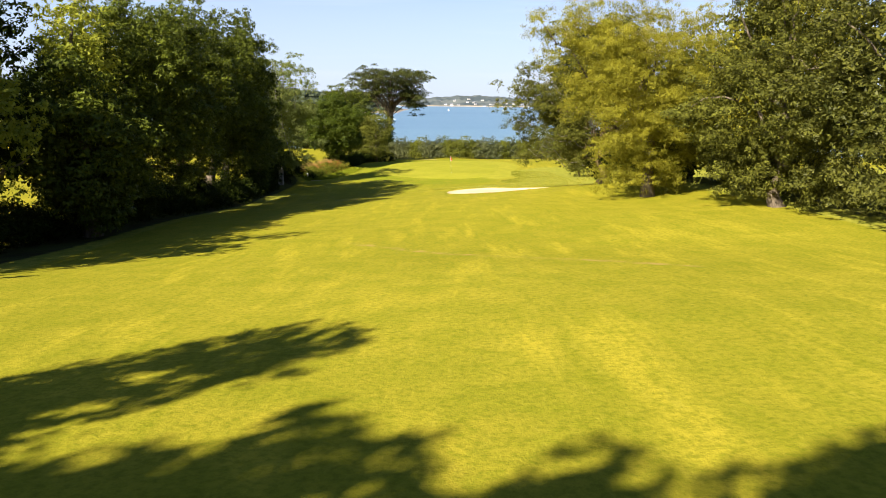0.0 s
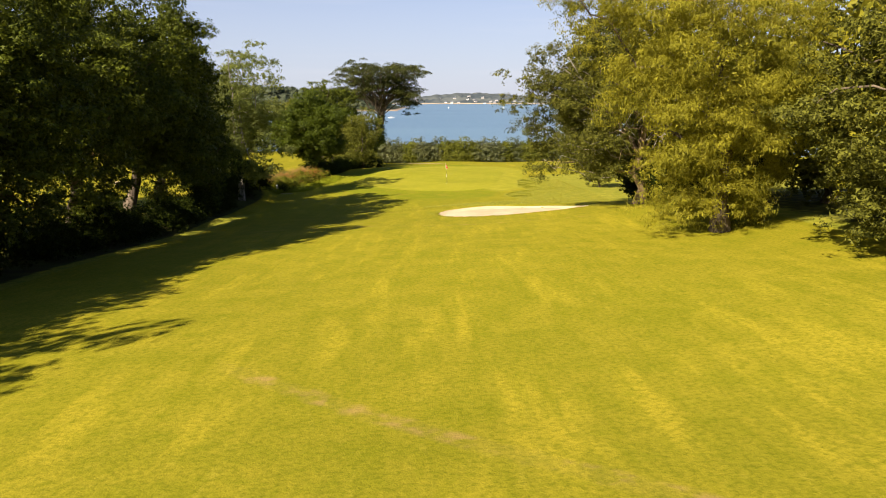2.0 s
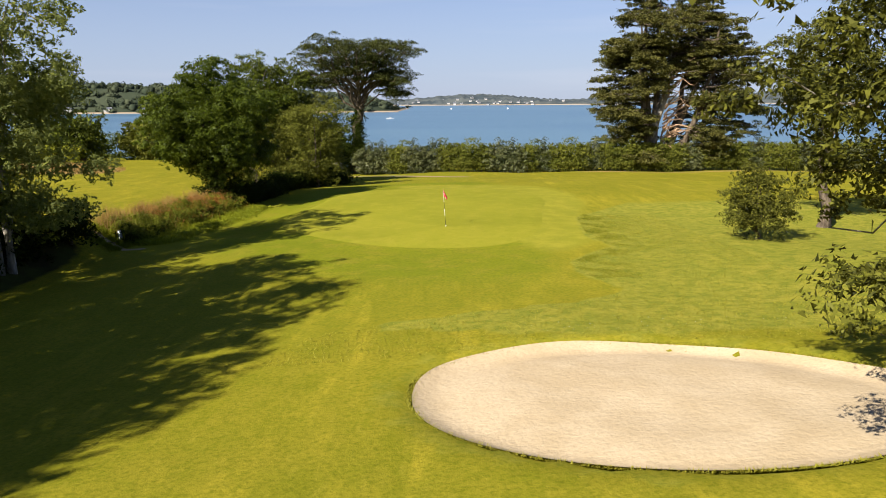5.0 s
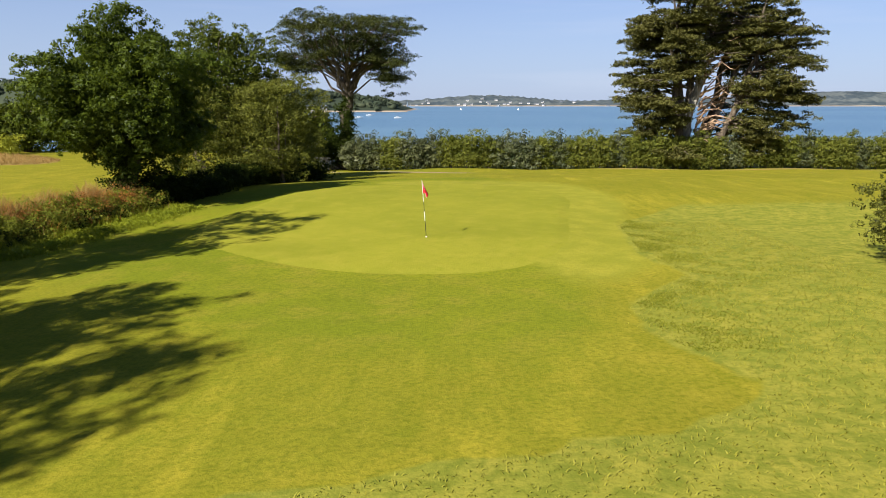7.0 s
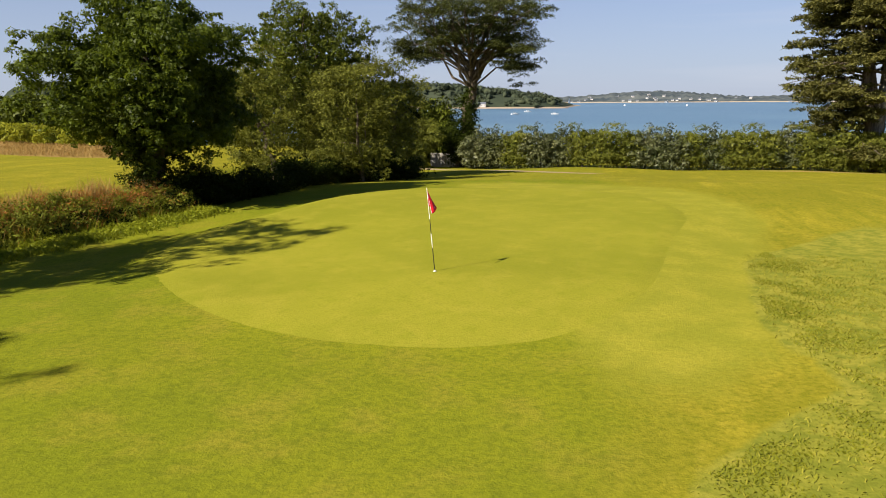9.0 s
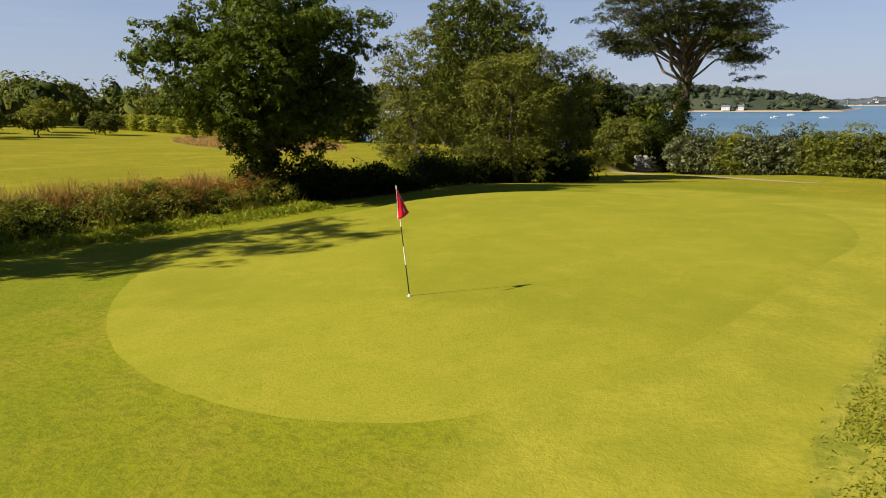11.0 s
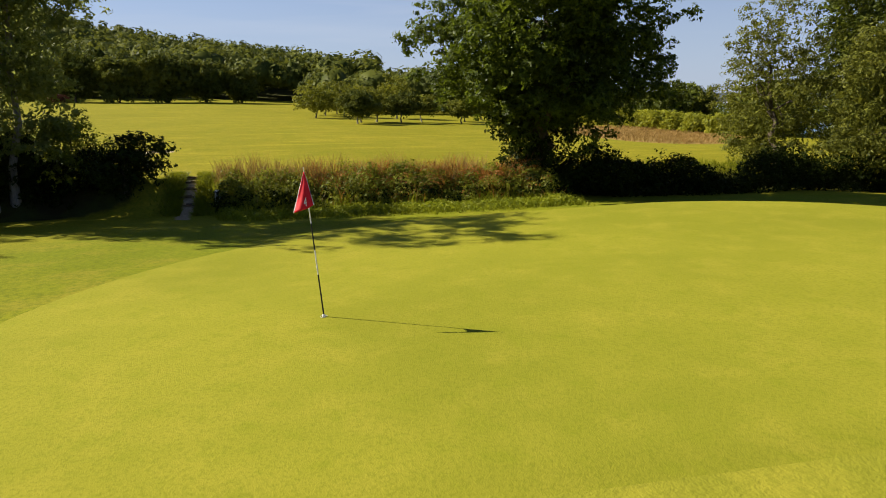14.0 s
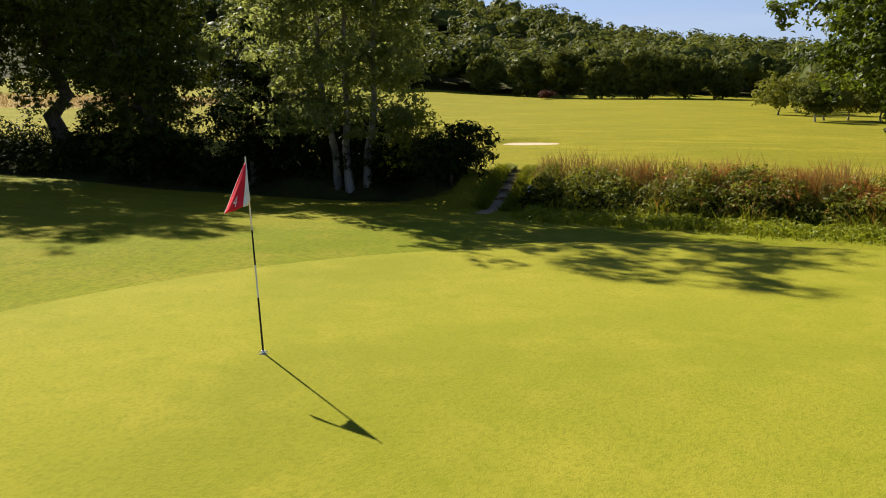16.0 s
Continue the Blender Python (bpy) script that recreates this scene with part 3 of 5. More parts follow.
def broad_tree(name, x, y, crown, radii, leaf, label, seed, clumps=150, clump_r=(0.7, 1.5), leaf_size=0.13, density=140,
               fine=0.85, trunk_r=0.35, limbs=7, floor=1.0, bark=None, aspect=0.55, hang=0.0, lean=(0.0, 0.0), stems=1, inner=0.42, taper=1.0, core=0.8, category="tree", group="", flat=0.75, lobes=0.35, gap=None, ivy=0.0, keen=1.0, twigs=0):
    """A tree from its foot (x, y), the centre of its crown (dx, dy, height over the foot) and its half sizes."""
    global rng
    rng = np.random.default_rng(seed + 1000)
    bark = bark or BARK
    z0 = float(ground_z(x, y))
    top = tagged(new(name), label, category, group)
    top.location = (x, y, z0)
    centre = np.array(crown, float)
    C = envelope(clumps, centre, radii, floor, seed, inner, lobes)
    C[:, :2] *= (taper + (1 - taper) * smooth(0.3, 0.75, (C[:, 2:] - floor) / (centre[2] + radii[2] - floor)))
    if gap:  # no foliage where the crown is open
        C = C[~gap(C)]
        clumps = len(C)
    R = (clump_r[0] + (clump_r[1] - clump_r[0]) * rng.random(clumps) ** 1.4) * 0.92
    tips = C[rng.permutation(clumps)]
    for s in range(stems):
        a = s * 2.4 + seed
        off = np.array([math.cos(a), math.sin(a), 0]) * (0.0 if stems == 1 else trunk_r * 4.2)
        if stems == 3:  # a row of three
            off = np.array([0.2 * math.sin(s * 2.0), (s - 1) * 0.6, 0])
        head = centre + np.array([lean[0], lean[1], radii[2] * (0.75 if stems == 3 else 0.4)]) + off * 3
        path = bent(off + (0, 0, -0.25), head, 0.0, 9, 0.010 if stems == 3 else 0.028)
        tube_part("trunk", path, trunk_r, trunk_r * 0.22, bark, top, 10, trunk_r * 0.55)
        for k in range(limbs // stems):
            i = rng.integers(2, 7)
            tip = tips[(s * limbs + k) % clumps]
            start = path[i]
            r = trunk_r * (0.5 - 0.04 * i)
            tube_part("limb", bent(start, tip, 0.4, 7, 0.05), r, r * 0.18, bark, top, 6)
    if twigs:  # thin bare twigs that show between the leaves
        V, F, k0 = [], [], 0
        for q in rng.permutation(clumps)[:twigs]:
            foot = C[q] * (0.55, 0.55, 0.75) + rng.normal(size=3) * 0.3
            v, f = tube(bent(foot, C[q] + unit(1)[0] * R[q] * 0.9, 0.25, 6, 0.07), np.linspace(0.035, 0.012, 6), 4)
            V.append(v), F.append(f + k0)
            k0 += len(v)
        link_mesh("twig_growth", np.concatenate(V), np.concatenate(F), PALE_BARK, top)["kind"] = "stuff"
    P, N = tuft_leaves(C, R, density * 1.5 * keen / fine**1.7, flat)
    if core:  # leaves deep inside the crown, which shut out the light behind it
        n = int(core * keen * 40 * (radii[0] * radii[1] + radii[0] * radii[2]))
        Q = envelope(n, centre, np.array(radii) * 0.84, floor + 0.2, seed, 0.15, lobes)
        Q[:, :2] *= (taper + (1 - taper) * smooth(0.3, 0.75, (Q[:, 2:] - floor) / (centre[2] + radii[2] - floor)))
        if gap:
            Q = Q[~gap(Q)]
            n = len(Q)
        big = np.full((n, 1), 2.2) * leaf_size * fine / keen**0.7
        inside = link_mesh("inner_leaves", *core_leaves(Q, big), leaf, top, False)
    if ivy:  # dark growth up the trunk
        v = np.stack([rng.normal(size=110) * trunk_r * 1.3, rng.normal(size=110) * trunk_r * 1.3, rng.uniform(0.1, ivy, 110)], -1)
        p, q = tuft_leaves(v, rng.uniform(0.3, 0.6, 110), 190)
        leaf_mesh("ivy", p, q, 0.08, DARK_LEAF, top)["label"] = "dark ivy round the trunk"
    keep = P[:, 2] > 0.02
    leaf_mesh("crown", P[keep], N[keep], leaf_size * fine * 0.95 / keen**0.5, leaf, top, aspect, hang)
    return top


# -- trees along the fairway's left side
LEFT = "trees beside the fairway"
broad_tree("oak_tree", -21.8, -47.5, (1.6, 0.2, 7.3), (5.2, 5.6, 6.6), OAK_LEAF, "tall dark green oak in a dense row", 1, 380, (0.5, 1.15), floor=0.7, group=LEFT, core=1.6, keen=1.6)
broad_tree("oak_tree", -22.0, -37.5, (1.9, -0.4, 7.9), (5.0, 5.6, 7.2), OAK_LEAF, "tall dark green oak with a full crown", 2, 380, (0.5, 1.15), floor=0.7, group=LEFT, core=1.6, keen=1.6)
broad_tree("oak_tree", -21.8, -30.0, (2.3, 0.4, 8.0), (4.4, 5.2, 7.2), OAK_LEAF, "dark green oak with lit field showing under it", 3, 380, (0.5, 1.15), floor=0.3, group=LEFT, core=1.6, keen=1.6)
broad_tree("oak_tree", -22.2, -23.4, (1.6, 0.0, 8.6), (4.0, 4.2, 7.4), OAK_LEAF, "dark green oak at the end of the row", 4, 320, (0.45, 1.0), floor=0.6, group=LEFT, core=1.6, keen=1.6)
broad_tree("oak_tree", -20.6, -17.4, (0.0, 0.0, 4.9), (2.6, 3.4, 5.4), OAK_LEAF, "low dark oak closing the end of the row", 67, 190, (0.45, 0.9), floor=0.0, group=LEFT, core=2.4, keen=1.6)
broad_tree("acacia_tree", -21.8, -52.6, (0.6, 0.0, 7.8), (2.7, 2.7, 6.6), YELLOW_LEAF, "tree with feathery yellow-green foliage", 5, 170, (0.4, 0.8), 0.11, floor=0.8, group=LEFT)
# the trees labelled shaded carry their shade in the leaf colour
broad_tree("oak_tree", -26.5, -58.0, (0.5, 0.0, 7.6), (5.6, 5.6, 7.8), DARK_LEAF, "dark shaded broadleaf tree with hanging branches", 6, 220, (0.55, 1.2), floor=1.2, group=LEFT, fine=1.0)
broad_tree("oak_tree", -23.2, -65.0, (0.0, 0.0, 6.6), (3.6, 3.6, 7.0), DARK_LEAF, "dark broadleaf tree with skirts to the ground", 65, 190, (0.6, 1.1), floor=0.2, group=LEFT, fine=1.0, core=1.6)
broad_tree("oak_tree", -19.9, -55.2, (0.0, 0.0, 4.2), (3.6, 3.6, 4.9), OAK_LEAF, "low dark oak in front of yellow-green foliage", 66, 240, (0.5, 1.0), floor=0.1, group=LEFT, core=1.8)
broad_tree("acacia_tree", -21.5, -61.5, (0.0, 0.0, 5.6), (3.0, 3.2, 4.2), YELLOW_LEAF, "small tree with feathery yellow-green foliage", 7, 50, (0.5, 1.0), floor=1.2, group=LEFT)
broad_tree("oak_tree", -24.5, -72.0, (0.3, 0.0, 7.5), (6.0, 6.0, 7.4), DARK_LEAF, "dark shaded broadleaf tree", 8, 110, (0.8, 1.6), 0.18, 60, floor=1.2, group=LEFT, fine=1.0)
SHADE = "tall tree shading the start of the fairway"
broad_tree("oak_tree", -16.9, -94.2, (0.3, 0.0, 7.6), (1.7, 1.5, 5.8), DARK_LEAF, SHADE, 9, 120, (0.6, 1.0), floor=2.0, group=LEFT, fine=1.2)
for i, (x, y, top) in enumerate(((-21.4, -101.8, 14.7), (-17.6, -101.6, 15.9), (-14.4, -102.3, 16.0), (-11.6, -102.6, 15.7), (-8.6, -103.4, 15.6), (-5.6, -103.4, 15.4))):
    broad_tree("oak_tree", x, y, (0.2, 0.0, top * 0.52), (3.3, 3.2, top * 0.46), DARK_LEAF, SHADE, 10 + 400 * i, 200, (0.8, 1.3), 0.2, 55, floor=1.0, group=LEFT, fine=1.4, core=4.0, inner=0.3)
broad_tree("poplar_tree", -20.1, -7.6, (0.1, -0.2, 7.2), (5.2, 4.8, 8.4), POPLAR_LEAF, "silvery three-stemmed poplar with airy foliage", 12, 470, (0.45, 1.0), 0.10, 200, core=0.8,
           trunk_r=0.13, limbs=12, floor=2.0, bark=PALE_BARK, stems=3, inner=0.25, lobes=0.4)
broad_tree("holly_tree", -20.4, -12.2, (0.0, 0.0, 3.2), (1.9, 1.9, 3.4), DARK_LEAF, "dense dark holly-like bush tree", 13, 60, (0.6, 1.0), 0.1, 200, trunk_r=0.2, limbs=3, floor=0.4)
broad_tree("oak_tree", -31.5, -28.0, (0.0, 0.0, 7.0), (6.5, 6.5, 6.2), DARK_LEAF, "dark oak at the edge of the neighbouring field", 14, 120, (0.9, 1.6), 0.18, 60, floor=2.6, fine=1.0)

# -- trees by the green
broad_tree("oak_tree", -16.4, 12.2, (-0.2, 0.6, 5.1), (5.5, 6.0, 4.6), BRIGHT_OAK, "fresh green oak with a round crown by the green", 15, 560, (0.45, 0.95), 0.105, 290, trunk_r=0.5, limbs=9, floor=1.0, lobes=0.45, core=1.5, ivy=3.4, keen=1.15)
broad_tree("sallow_tree", -16.4, 25.5, (-1.6, 0.8, 3.9), (3.2, 3.2, 5.4), SALLOW_LEAF, "slim light green sallow with a leaning trunk", 16, 140, (0.5, 1.0), 0.10, 190, trunk_r=0.2, limbs=6, floor=0.5, aspect=0.4, lean=(-0.5, 0), lobes=0.5)
broad_tree("oak_tree", -16.6, 33.5, (-0.4, 0.0, 7.3), (5.2, 4.8, 6.5), OAK_LEAF, "tall dark rounded tree behind lighter shrubs", 17, 380, (0.45, 0.95), 0.12, 150, floor=0.5, core=1.6)
broad_tree("sallow_tree", -12.0, 28.5, (-0.7, 0.0, 3.6), (4.4, 3.8, 5.4), SALLOW_LEAF, "bushy light green sallow", 18, 230, (0.5, 1.05), 0.10, 190, trunk_r=0.14, limbs=6, floor=0.0, aspect=0.4, lobes=0.5, stems=2, bark=BARK)
broad_tree("sallow_tree", -12.4, 37.5, (0.0, 0.0, 3.8), (3.2, 3.2, 5.8), SALLOW_LEAF, "bushy light green sallow", 19, 120, (0.6, 1.1), 0.11, 160, trunk_r=0.18, limbs=5, floor=0.3, aspect=0.4)
broad_tree("shrub", -16.8, 61.8, (0.0, 0.0, 2.5), (3.4, 2.6, 2.8), TAMARISK, "bright yellow-green garden shrub", 20, 110, (0.5, 0.9), 0.11, 150, core=2.0, trunk_r=0.1, limbs=3, floor=0.2, category="shrub")
for i, (x, y, top, r) in enumerate(((-16.4, 70.2, 8.6, 3.6), (-21.5, 68.0, 9.2, 4.2), (-25.5, 62.0, 9.0, 4.4), (-30.5, 70.5, 9.5, 4.4))):
    broad_tree("oak_tree", x, y, (0.0, 0.0, top * 0.44), (r, r, top * 0.56), DARK_LEAF if i % 2 else OAK_LEAF, "dark tree beside a garden fence", 210 + i, 110, (0.7, 1.2), 0.18, 70, floor=0.2, fine=1.0, core=2.0)

for i, (x, y, h, r) in enumerate(((-29, 64, 11.0, 4.2), (-35, 58, 10.0, 4.2), (-41, 63, 11.5, 4.6), (-48, 58, 10.5, 4.4), (-55, 62, 11.0, 4.6), (-63, 58, 10.0, 4.6), (-23, 71, 7.0, 3.4), (-72, 62, 11.0, 5.0), (-82, 58, 11.0, 5.0))):
    h *= 0.62 if x < -38 else 1.0
    broad_tree("oak_tree", x, y, (0.0, 0.0, h * 0.46), (r, r, h * 0.54), OAK_LEAF if i % 2 else SALLOW_LEAF, "rounded green tree of the belt above the shore", 120 + i, 60, (0.8, 1.4), 0.22, 45, floor=0.3, fine=1.0, group="trees above the shore")

# -- trees along the right side
RIGHT = "trees on the sunny side"
broad_tree("oak_tree", 11.6, -31.7, (-0.3, -0.6, 6.0), (9.4, 5.2, 7.6), RIGHT_OAK, "wide oak with lit trunk overhanging the bunker", 30, 430, (0.5, 1.2), 0.10, 235, core=3.0, trunk_r=0.29, limbs=26, floor=1.2, bark=LIT_BARK, group=RIGHT, lobes=0.55, keen=2.2, twigs=170,
           gap=lambda p: ((p[:, 1] > 0.2) & (p[:, 0] + 11.6 < 0.68 * (p[:, 1] - 0.5) + 2.6)) | ((p[:, 0] > -1.7) & (p[:, 0] < 1.0) & (p[:, 2] < 6.4) & (p[:, 1] < 0.8)) | ((p[:, 0] < -7.2) & (p[:, 2] < 4.2)) | ((np.abs(p[:, 0]) < 5.0) & (p[:, 2] < 1.7)))
broad_tree("willow_tree", 11.6, -45.2, (-1.2, 0.0, 6.4), (8.0, 5.6, 7.9), WILLOW_LEAF, "large yellow-green willow with hanging foliage", 31, 330, (0.7, 1.45), 0.12, 170, trunk_r=0.34, limbs=9, floor=0.3, aspect=0.30, hang=0.7, group=RIGHT, lobes=0.45, taper=0.72, keen=2.6, gap=lambda p: (p[:, 0] < -3.6) & (p[:, 2] < 5.4))
broad_tree("oak_tree", 15.4, -55.2, (0.0, 0.4, 5.4), (5.6, 5.4, 8.0), RIGHT_OAK, "sunlit olive green tree reaching the ground", 32, 330, (0.5, 1.15), 0.10, 230, trunk_r=0.3, limbs=7, floor=0.3, group=RIGHT, lobes=0.5, keen=1.6)
broad_tree("willow_tree", 20.0, -48.0, (0.0, 0.0, 6.6), (6.0, 6.0, 8.2), WILLOW_LEAF, "yellow-green willow in the row", 33, 120, (0.8, 1.5), 0.17, 60, floor=0.6, aspect=0.34, hang=0.7, group=RIGHT, fine=1.0)
broad_tree("oak_tree", 18.6, -62.5, (-0.6, 0.6, 5.6), (6.0, 5.8, 8.0), DEEP_OAK, "dark olive green tree with low skirts", 34, 260, (0.5, 1.15), 0.11, 170, floor=0.4, group=RIGHT, keen=1.4)
broad_tree("oak_tree", 25.0, -73.0, (0.0, 0.0, 7.5), (6.4, 6.0, 7.6), OAK_LEAF, "dark green oak beyond the row", 35, 110, (0.9, 1.6), 0.18, 60, floor=0.5, group=RIGHT, fine=1.0)
broad_tree("oak_tree", 20.5, -38.0, (0.0, 0.0, 5.6), (5.6, 6.0, 8.0), RIGHT_OAK, "olive green tree behind the willow", 36, 110, (0.9, 1.5), 0.18, 60, floor=0.6, group=RIGHT, fine=1.0)
broad_tree("oak_tree", 20.5, -27.0, (0.0, 0.0, 5.4), (5.2, 5.6, 7.6), OAK_LEAF, "dark green tree behind the wide oak", 37, 110, (0.9, 1.5), 0.18, 60, floor=0.6, group=RIGHT, fine=1.0)
# thickets: the oak's shade is painted into their near-black leaves
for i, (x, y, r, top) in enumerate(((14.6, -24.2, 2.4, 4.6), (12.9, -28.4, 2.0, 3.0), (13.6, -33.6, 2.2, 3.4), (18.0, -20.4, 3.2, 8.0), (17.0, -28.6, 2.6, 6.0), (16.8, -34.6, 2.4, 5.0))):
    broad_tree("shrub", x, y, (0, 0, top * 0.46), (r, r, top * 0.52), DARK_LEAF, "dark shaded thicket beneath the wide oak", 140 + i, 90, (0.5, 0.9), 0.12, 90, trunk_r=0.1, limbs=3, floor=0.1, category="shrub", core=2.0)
broad_tree("shrub", 15.2, -5.2, (0.0, 0.0, 1.7), (2.0, 2.0, 1.9), RIGHT_OAK, "dense rounded dark green shrub on the lawn", 38, 130, (0.3, 0.6), 0.065, 420, core=2.5, trunk_r=0.1, limbs=3, floor=0.1, category="shrub")
broad_tree("oak_tree", 20.7, -1.0, (0.0, 0.0, 8.4), (3.6, 3.6, 4.4), RIGHT_OAK, "olive tree with airy hanging twigs", 39, 220, (0.4, 0.85), 0.085, 240, trunk_r=0.26, limbs=9, floor=5.0)


def spray_leaves(centres, radii, per_area, droop):
    """Flat needle sprays that hang at their rims."""
    P, N = [], []
    for c, r in zip(centres, radii):
        n = max(20, int(per_area * r * r))
        a, k = rng.uniform(0, 2 * np.pi, n), np.sqrt(rng.random(n))
        p = np.stack([np.cos(a) * k * r, np.sin(a) * k * r, -droop * r * k**2 + rng.normal(size=n) * 0.10 * r], -1)
        P.append(c + p)
        m = unit(n) * 0.8 + np.array([0, 0, 0.9])
        N.append(m / np.linalg.norm(m, axis=1, keepdims=True))
    return np.concatenate(P), np.concatenate(N)


# flat-topped cedar by the shore
def cedar(x, y):
    z0 = float(ground_z(x, y))
    top = tagged(new("cedar_tree"), "tall flat-topped cedar with a bare trunk and ivy at its foot", "tree")
    top.location = (x, y, z0)
    fork = np.array([0.5, 0, 11.0])
    tube_part("trunk", bent((-0.6, 0, -0.3), fork, 0, 9, 0.012), 0.75, 0.45, BARK, top, 12, 0.5)
    C, R = [], []
    boughs = [(k * 2.399, 2.2 + 6.5 * math.sqrt((k + 0.5) / 30), 0) for k in range(30)]
    boughs += [(rng.uniform(-0.9, 0.9), rng.uniform(5.6, 8.2), 1) for _ in range(9)] + [(rng.uniform(2.3, 4.0), rng.uniform(5.0, 8.6), 2) for _ in range(6)]
    for a, far, low in boughs:
        px, py = math.cos(a) * far, math.sin(a) * far
        pz = 20.0 - 0.040 * far * far - 0.16 * max(0.0, -px - 3.5) + rng.uniform(-1.5, 0.5)
        if low:
            pz = rng.uniform(10.0, 15.0) if low == 1 else rng.uniform(12.6, 14.6)
        path = bent(fork + (0, 0, rng.uniform(-2.0, 0.9)), (px, py, pz), 1.2 if low else 0.2, 9, 0.035)
        tube_part("limb", path, 0.12 if low else 0.17, 0.04, BARK, top, 6)
        for t in ((4, 5, 6, 7, 8, 8) if low == 0 else (5, 6, 7, 8, 8)):
            for _ in range(3):
                C.append(path[t] + rng.normal(size=3) * (0.9, 0.9, 0.24) + (0, 0, 0.3))
                R.append(rng.uniform(0.55, 1.15))
        for _ in range(3):  # twigs standing up or hanging at the bough's end
            C.append(path[8] + (rng.normal() * 0.5, rng.normal() * 0.5, rng.uniform(-1.1, 0.7)))
            R.append(rng.uniform(0.25, 0.45))
        if low == 1:  # curtains of foliage under the seaward boughs
            for _ in range(5):
                C.append(path[rng.integers(6, 9)] + (rng.normal() * 0.4, rng.normal() * 0.4, -rng.uniform(0.5, 2.4)))
                R.append(rng.uniform(0.4, 0.7))
    C = np.array(C)
    P, N = spray_leaves(C, R, 140, 0.45)
    leaf_mesh("crown", P, N, 0.17, CEDAR_NEEDLE, top, 0.24, 0.4)
    ic = np.stack([rng.normal(size=90) * 0.9, rng.normal(size=90) * 0.8, rng.uniform(0.3, 9.0, 90)], -1)
    ic[:, :2] *= (1.6 - ic[:, 2:] / 7.5)
    P, N = tuft_leaves(ic, rng.uniform(0.5, 0.9, 90), 170)
    leaf_mesh("ivy", P, N, 0.12, DARK_LEAF, top)["label"] = "dark ivy round the trunk's foot"


cedar(-12.0, 66.8)
broad_tree("shrub", -12.3, 65.4, (0.0, 0.0, 3.0), (2.6, 2.0, 3.6), DARK_LEAF, "dark ivy-clad bush at the cedar's foot", 62, 90, (0.5, 0.9), 0.11, 120, trunk_r=0.1, limbs=3, floor=0.2, category="shrub", core=2.0)


# broad old cypress with a bare middle
def cypress(x, y):
    z0 = float(ground_z(x, y))
    top = tagged(new("cypress_tree"), "broad old cypress with dead branches at its heart", "tree")
    top.location = (x, y, z0)
    C, R = [], []
    heads = ((2.2, -1.0, 21.0, 0.85), (-1.8, 0.8, 24.5, 0.7), (-3.4, -1.4, 20.5, 0.55), (0.2, 1.6, 26.0, 0.7), (-2.4, 2.4, 18.0, 0.5), (6.0, 1.2, 21.0, 0.6), (8.2, -1.0, 17.5, 0.5), (4.6, 2.6, 24.0, 0.55), (9.6, 0.6, 14.5, 0.4), (7.4, -2.0, 20.0, 0.45))
    for k, (hx, hy, hz, r) in enumerate(heads):
        foot = np.array([-0.9 + 0.28 * k, 0.5 * math.sin(k * 2.0), -0.3])
        stem = bent(foot, (hx, hy, hz), 0, 11, 0.012)
        stem[:, 0] += (1.3 if hx > 3 else -0.6) * np.sin(np.linspace(0, np.pi, 11))
        tube_part("trunk", stem, r, 0.1, PALE_BARK if k == 0 else BARK, top, 10, 0.3)
        for j in range(42):
            i = int(rng.integers(2 if hx > 3 else 1, 11))
            h = stem[i][2]
            a = rng.uniform(0, 2 * math.pi)
            side = math.cos(a)
            edge = np.interp(h, (1, 4, 10, 13, 17, 20, 26), (7.0, 8.2, 10.8, 8.6, 8.4, 7.4, 2.0)) if side < 0 else np.interp(h, (1, 4, 8, 12, 15, 18, 20, 26), (12.5, 13.7, 14.8, 15.4, 14.2, 12.2, 11.0, 5.0))
            if hx < 3 and side > 0.15 and h < 13.0:  # the heart stays open
                continue
            if hx > 3 and side < -0.1 and h < 13.0:
                continue
            reach = abs(edge - abs(stem[i][0]) * (1 if side * stem[i][0] > 0 else -1)) if abs(side) > 0.3 else 6.0
            far = max(1.5, reach * abs(side) + 5.5 * (1 - abs(side))) * rng.uniform(0.6, 1.06)
            tip = stem[i] + (side * far, math.sin(a) * min(far, 6.5), far * rng.uniform(-0.22 if hx > 3 else -0.04, 0.22))
            limb = bent(stem[i], tip, 0.5, 7, 0.035)
            tube_part("limb", limb, 0.14, 0.03, BARK, top, 5)
            for t in (3, 4, 5, 6):
                for _ in range(2):
                    p = limb[t] + rng.normal(size=3) * (0.7, 0.7, 0.35)
                    hollow = 0.6 < p[0] < np.interp(p[2], (3, 9, 13, 16), (5.0, 4.6, 3.0, 1.6)) and p[2] < 14.5 and not (p[2] > 11 and p[1] > 2.5)
                    if not hollow and p[2] > 0.8:
                        C.append(p)
                        R.append(rng.uniform(0.6, 1.2))
    for k in range(46):  # bare dead branches, fanning out of the hollow
        h = rng.uniform(2.5, 15.5)
        start = np.array([0.1 + 0.08 * h, -0.5, h])
        tip = start + (rng.uniform(0.6, 4.6), rng.uniform(-3.2, 0.6), rng.uniform(0.2, 3.4))
        tube_part("dead_branch", bent(start, tip, rng.uniform(0.1, 0.9), 7, 0.05), rng.uniform(0.08, 0.2), 0.025, DEAD_WOOD, top, 5)
    P, N = spray_leaves(C, R, 92, 0.16)
    leaf_mesh("crown", P, N, 0.22, NEEDLE, top, 0.34)


cypress(31.6, 66.0)

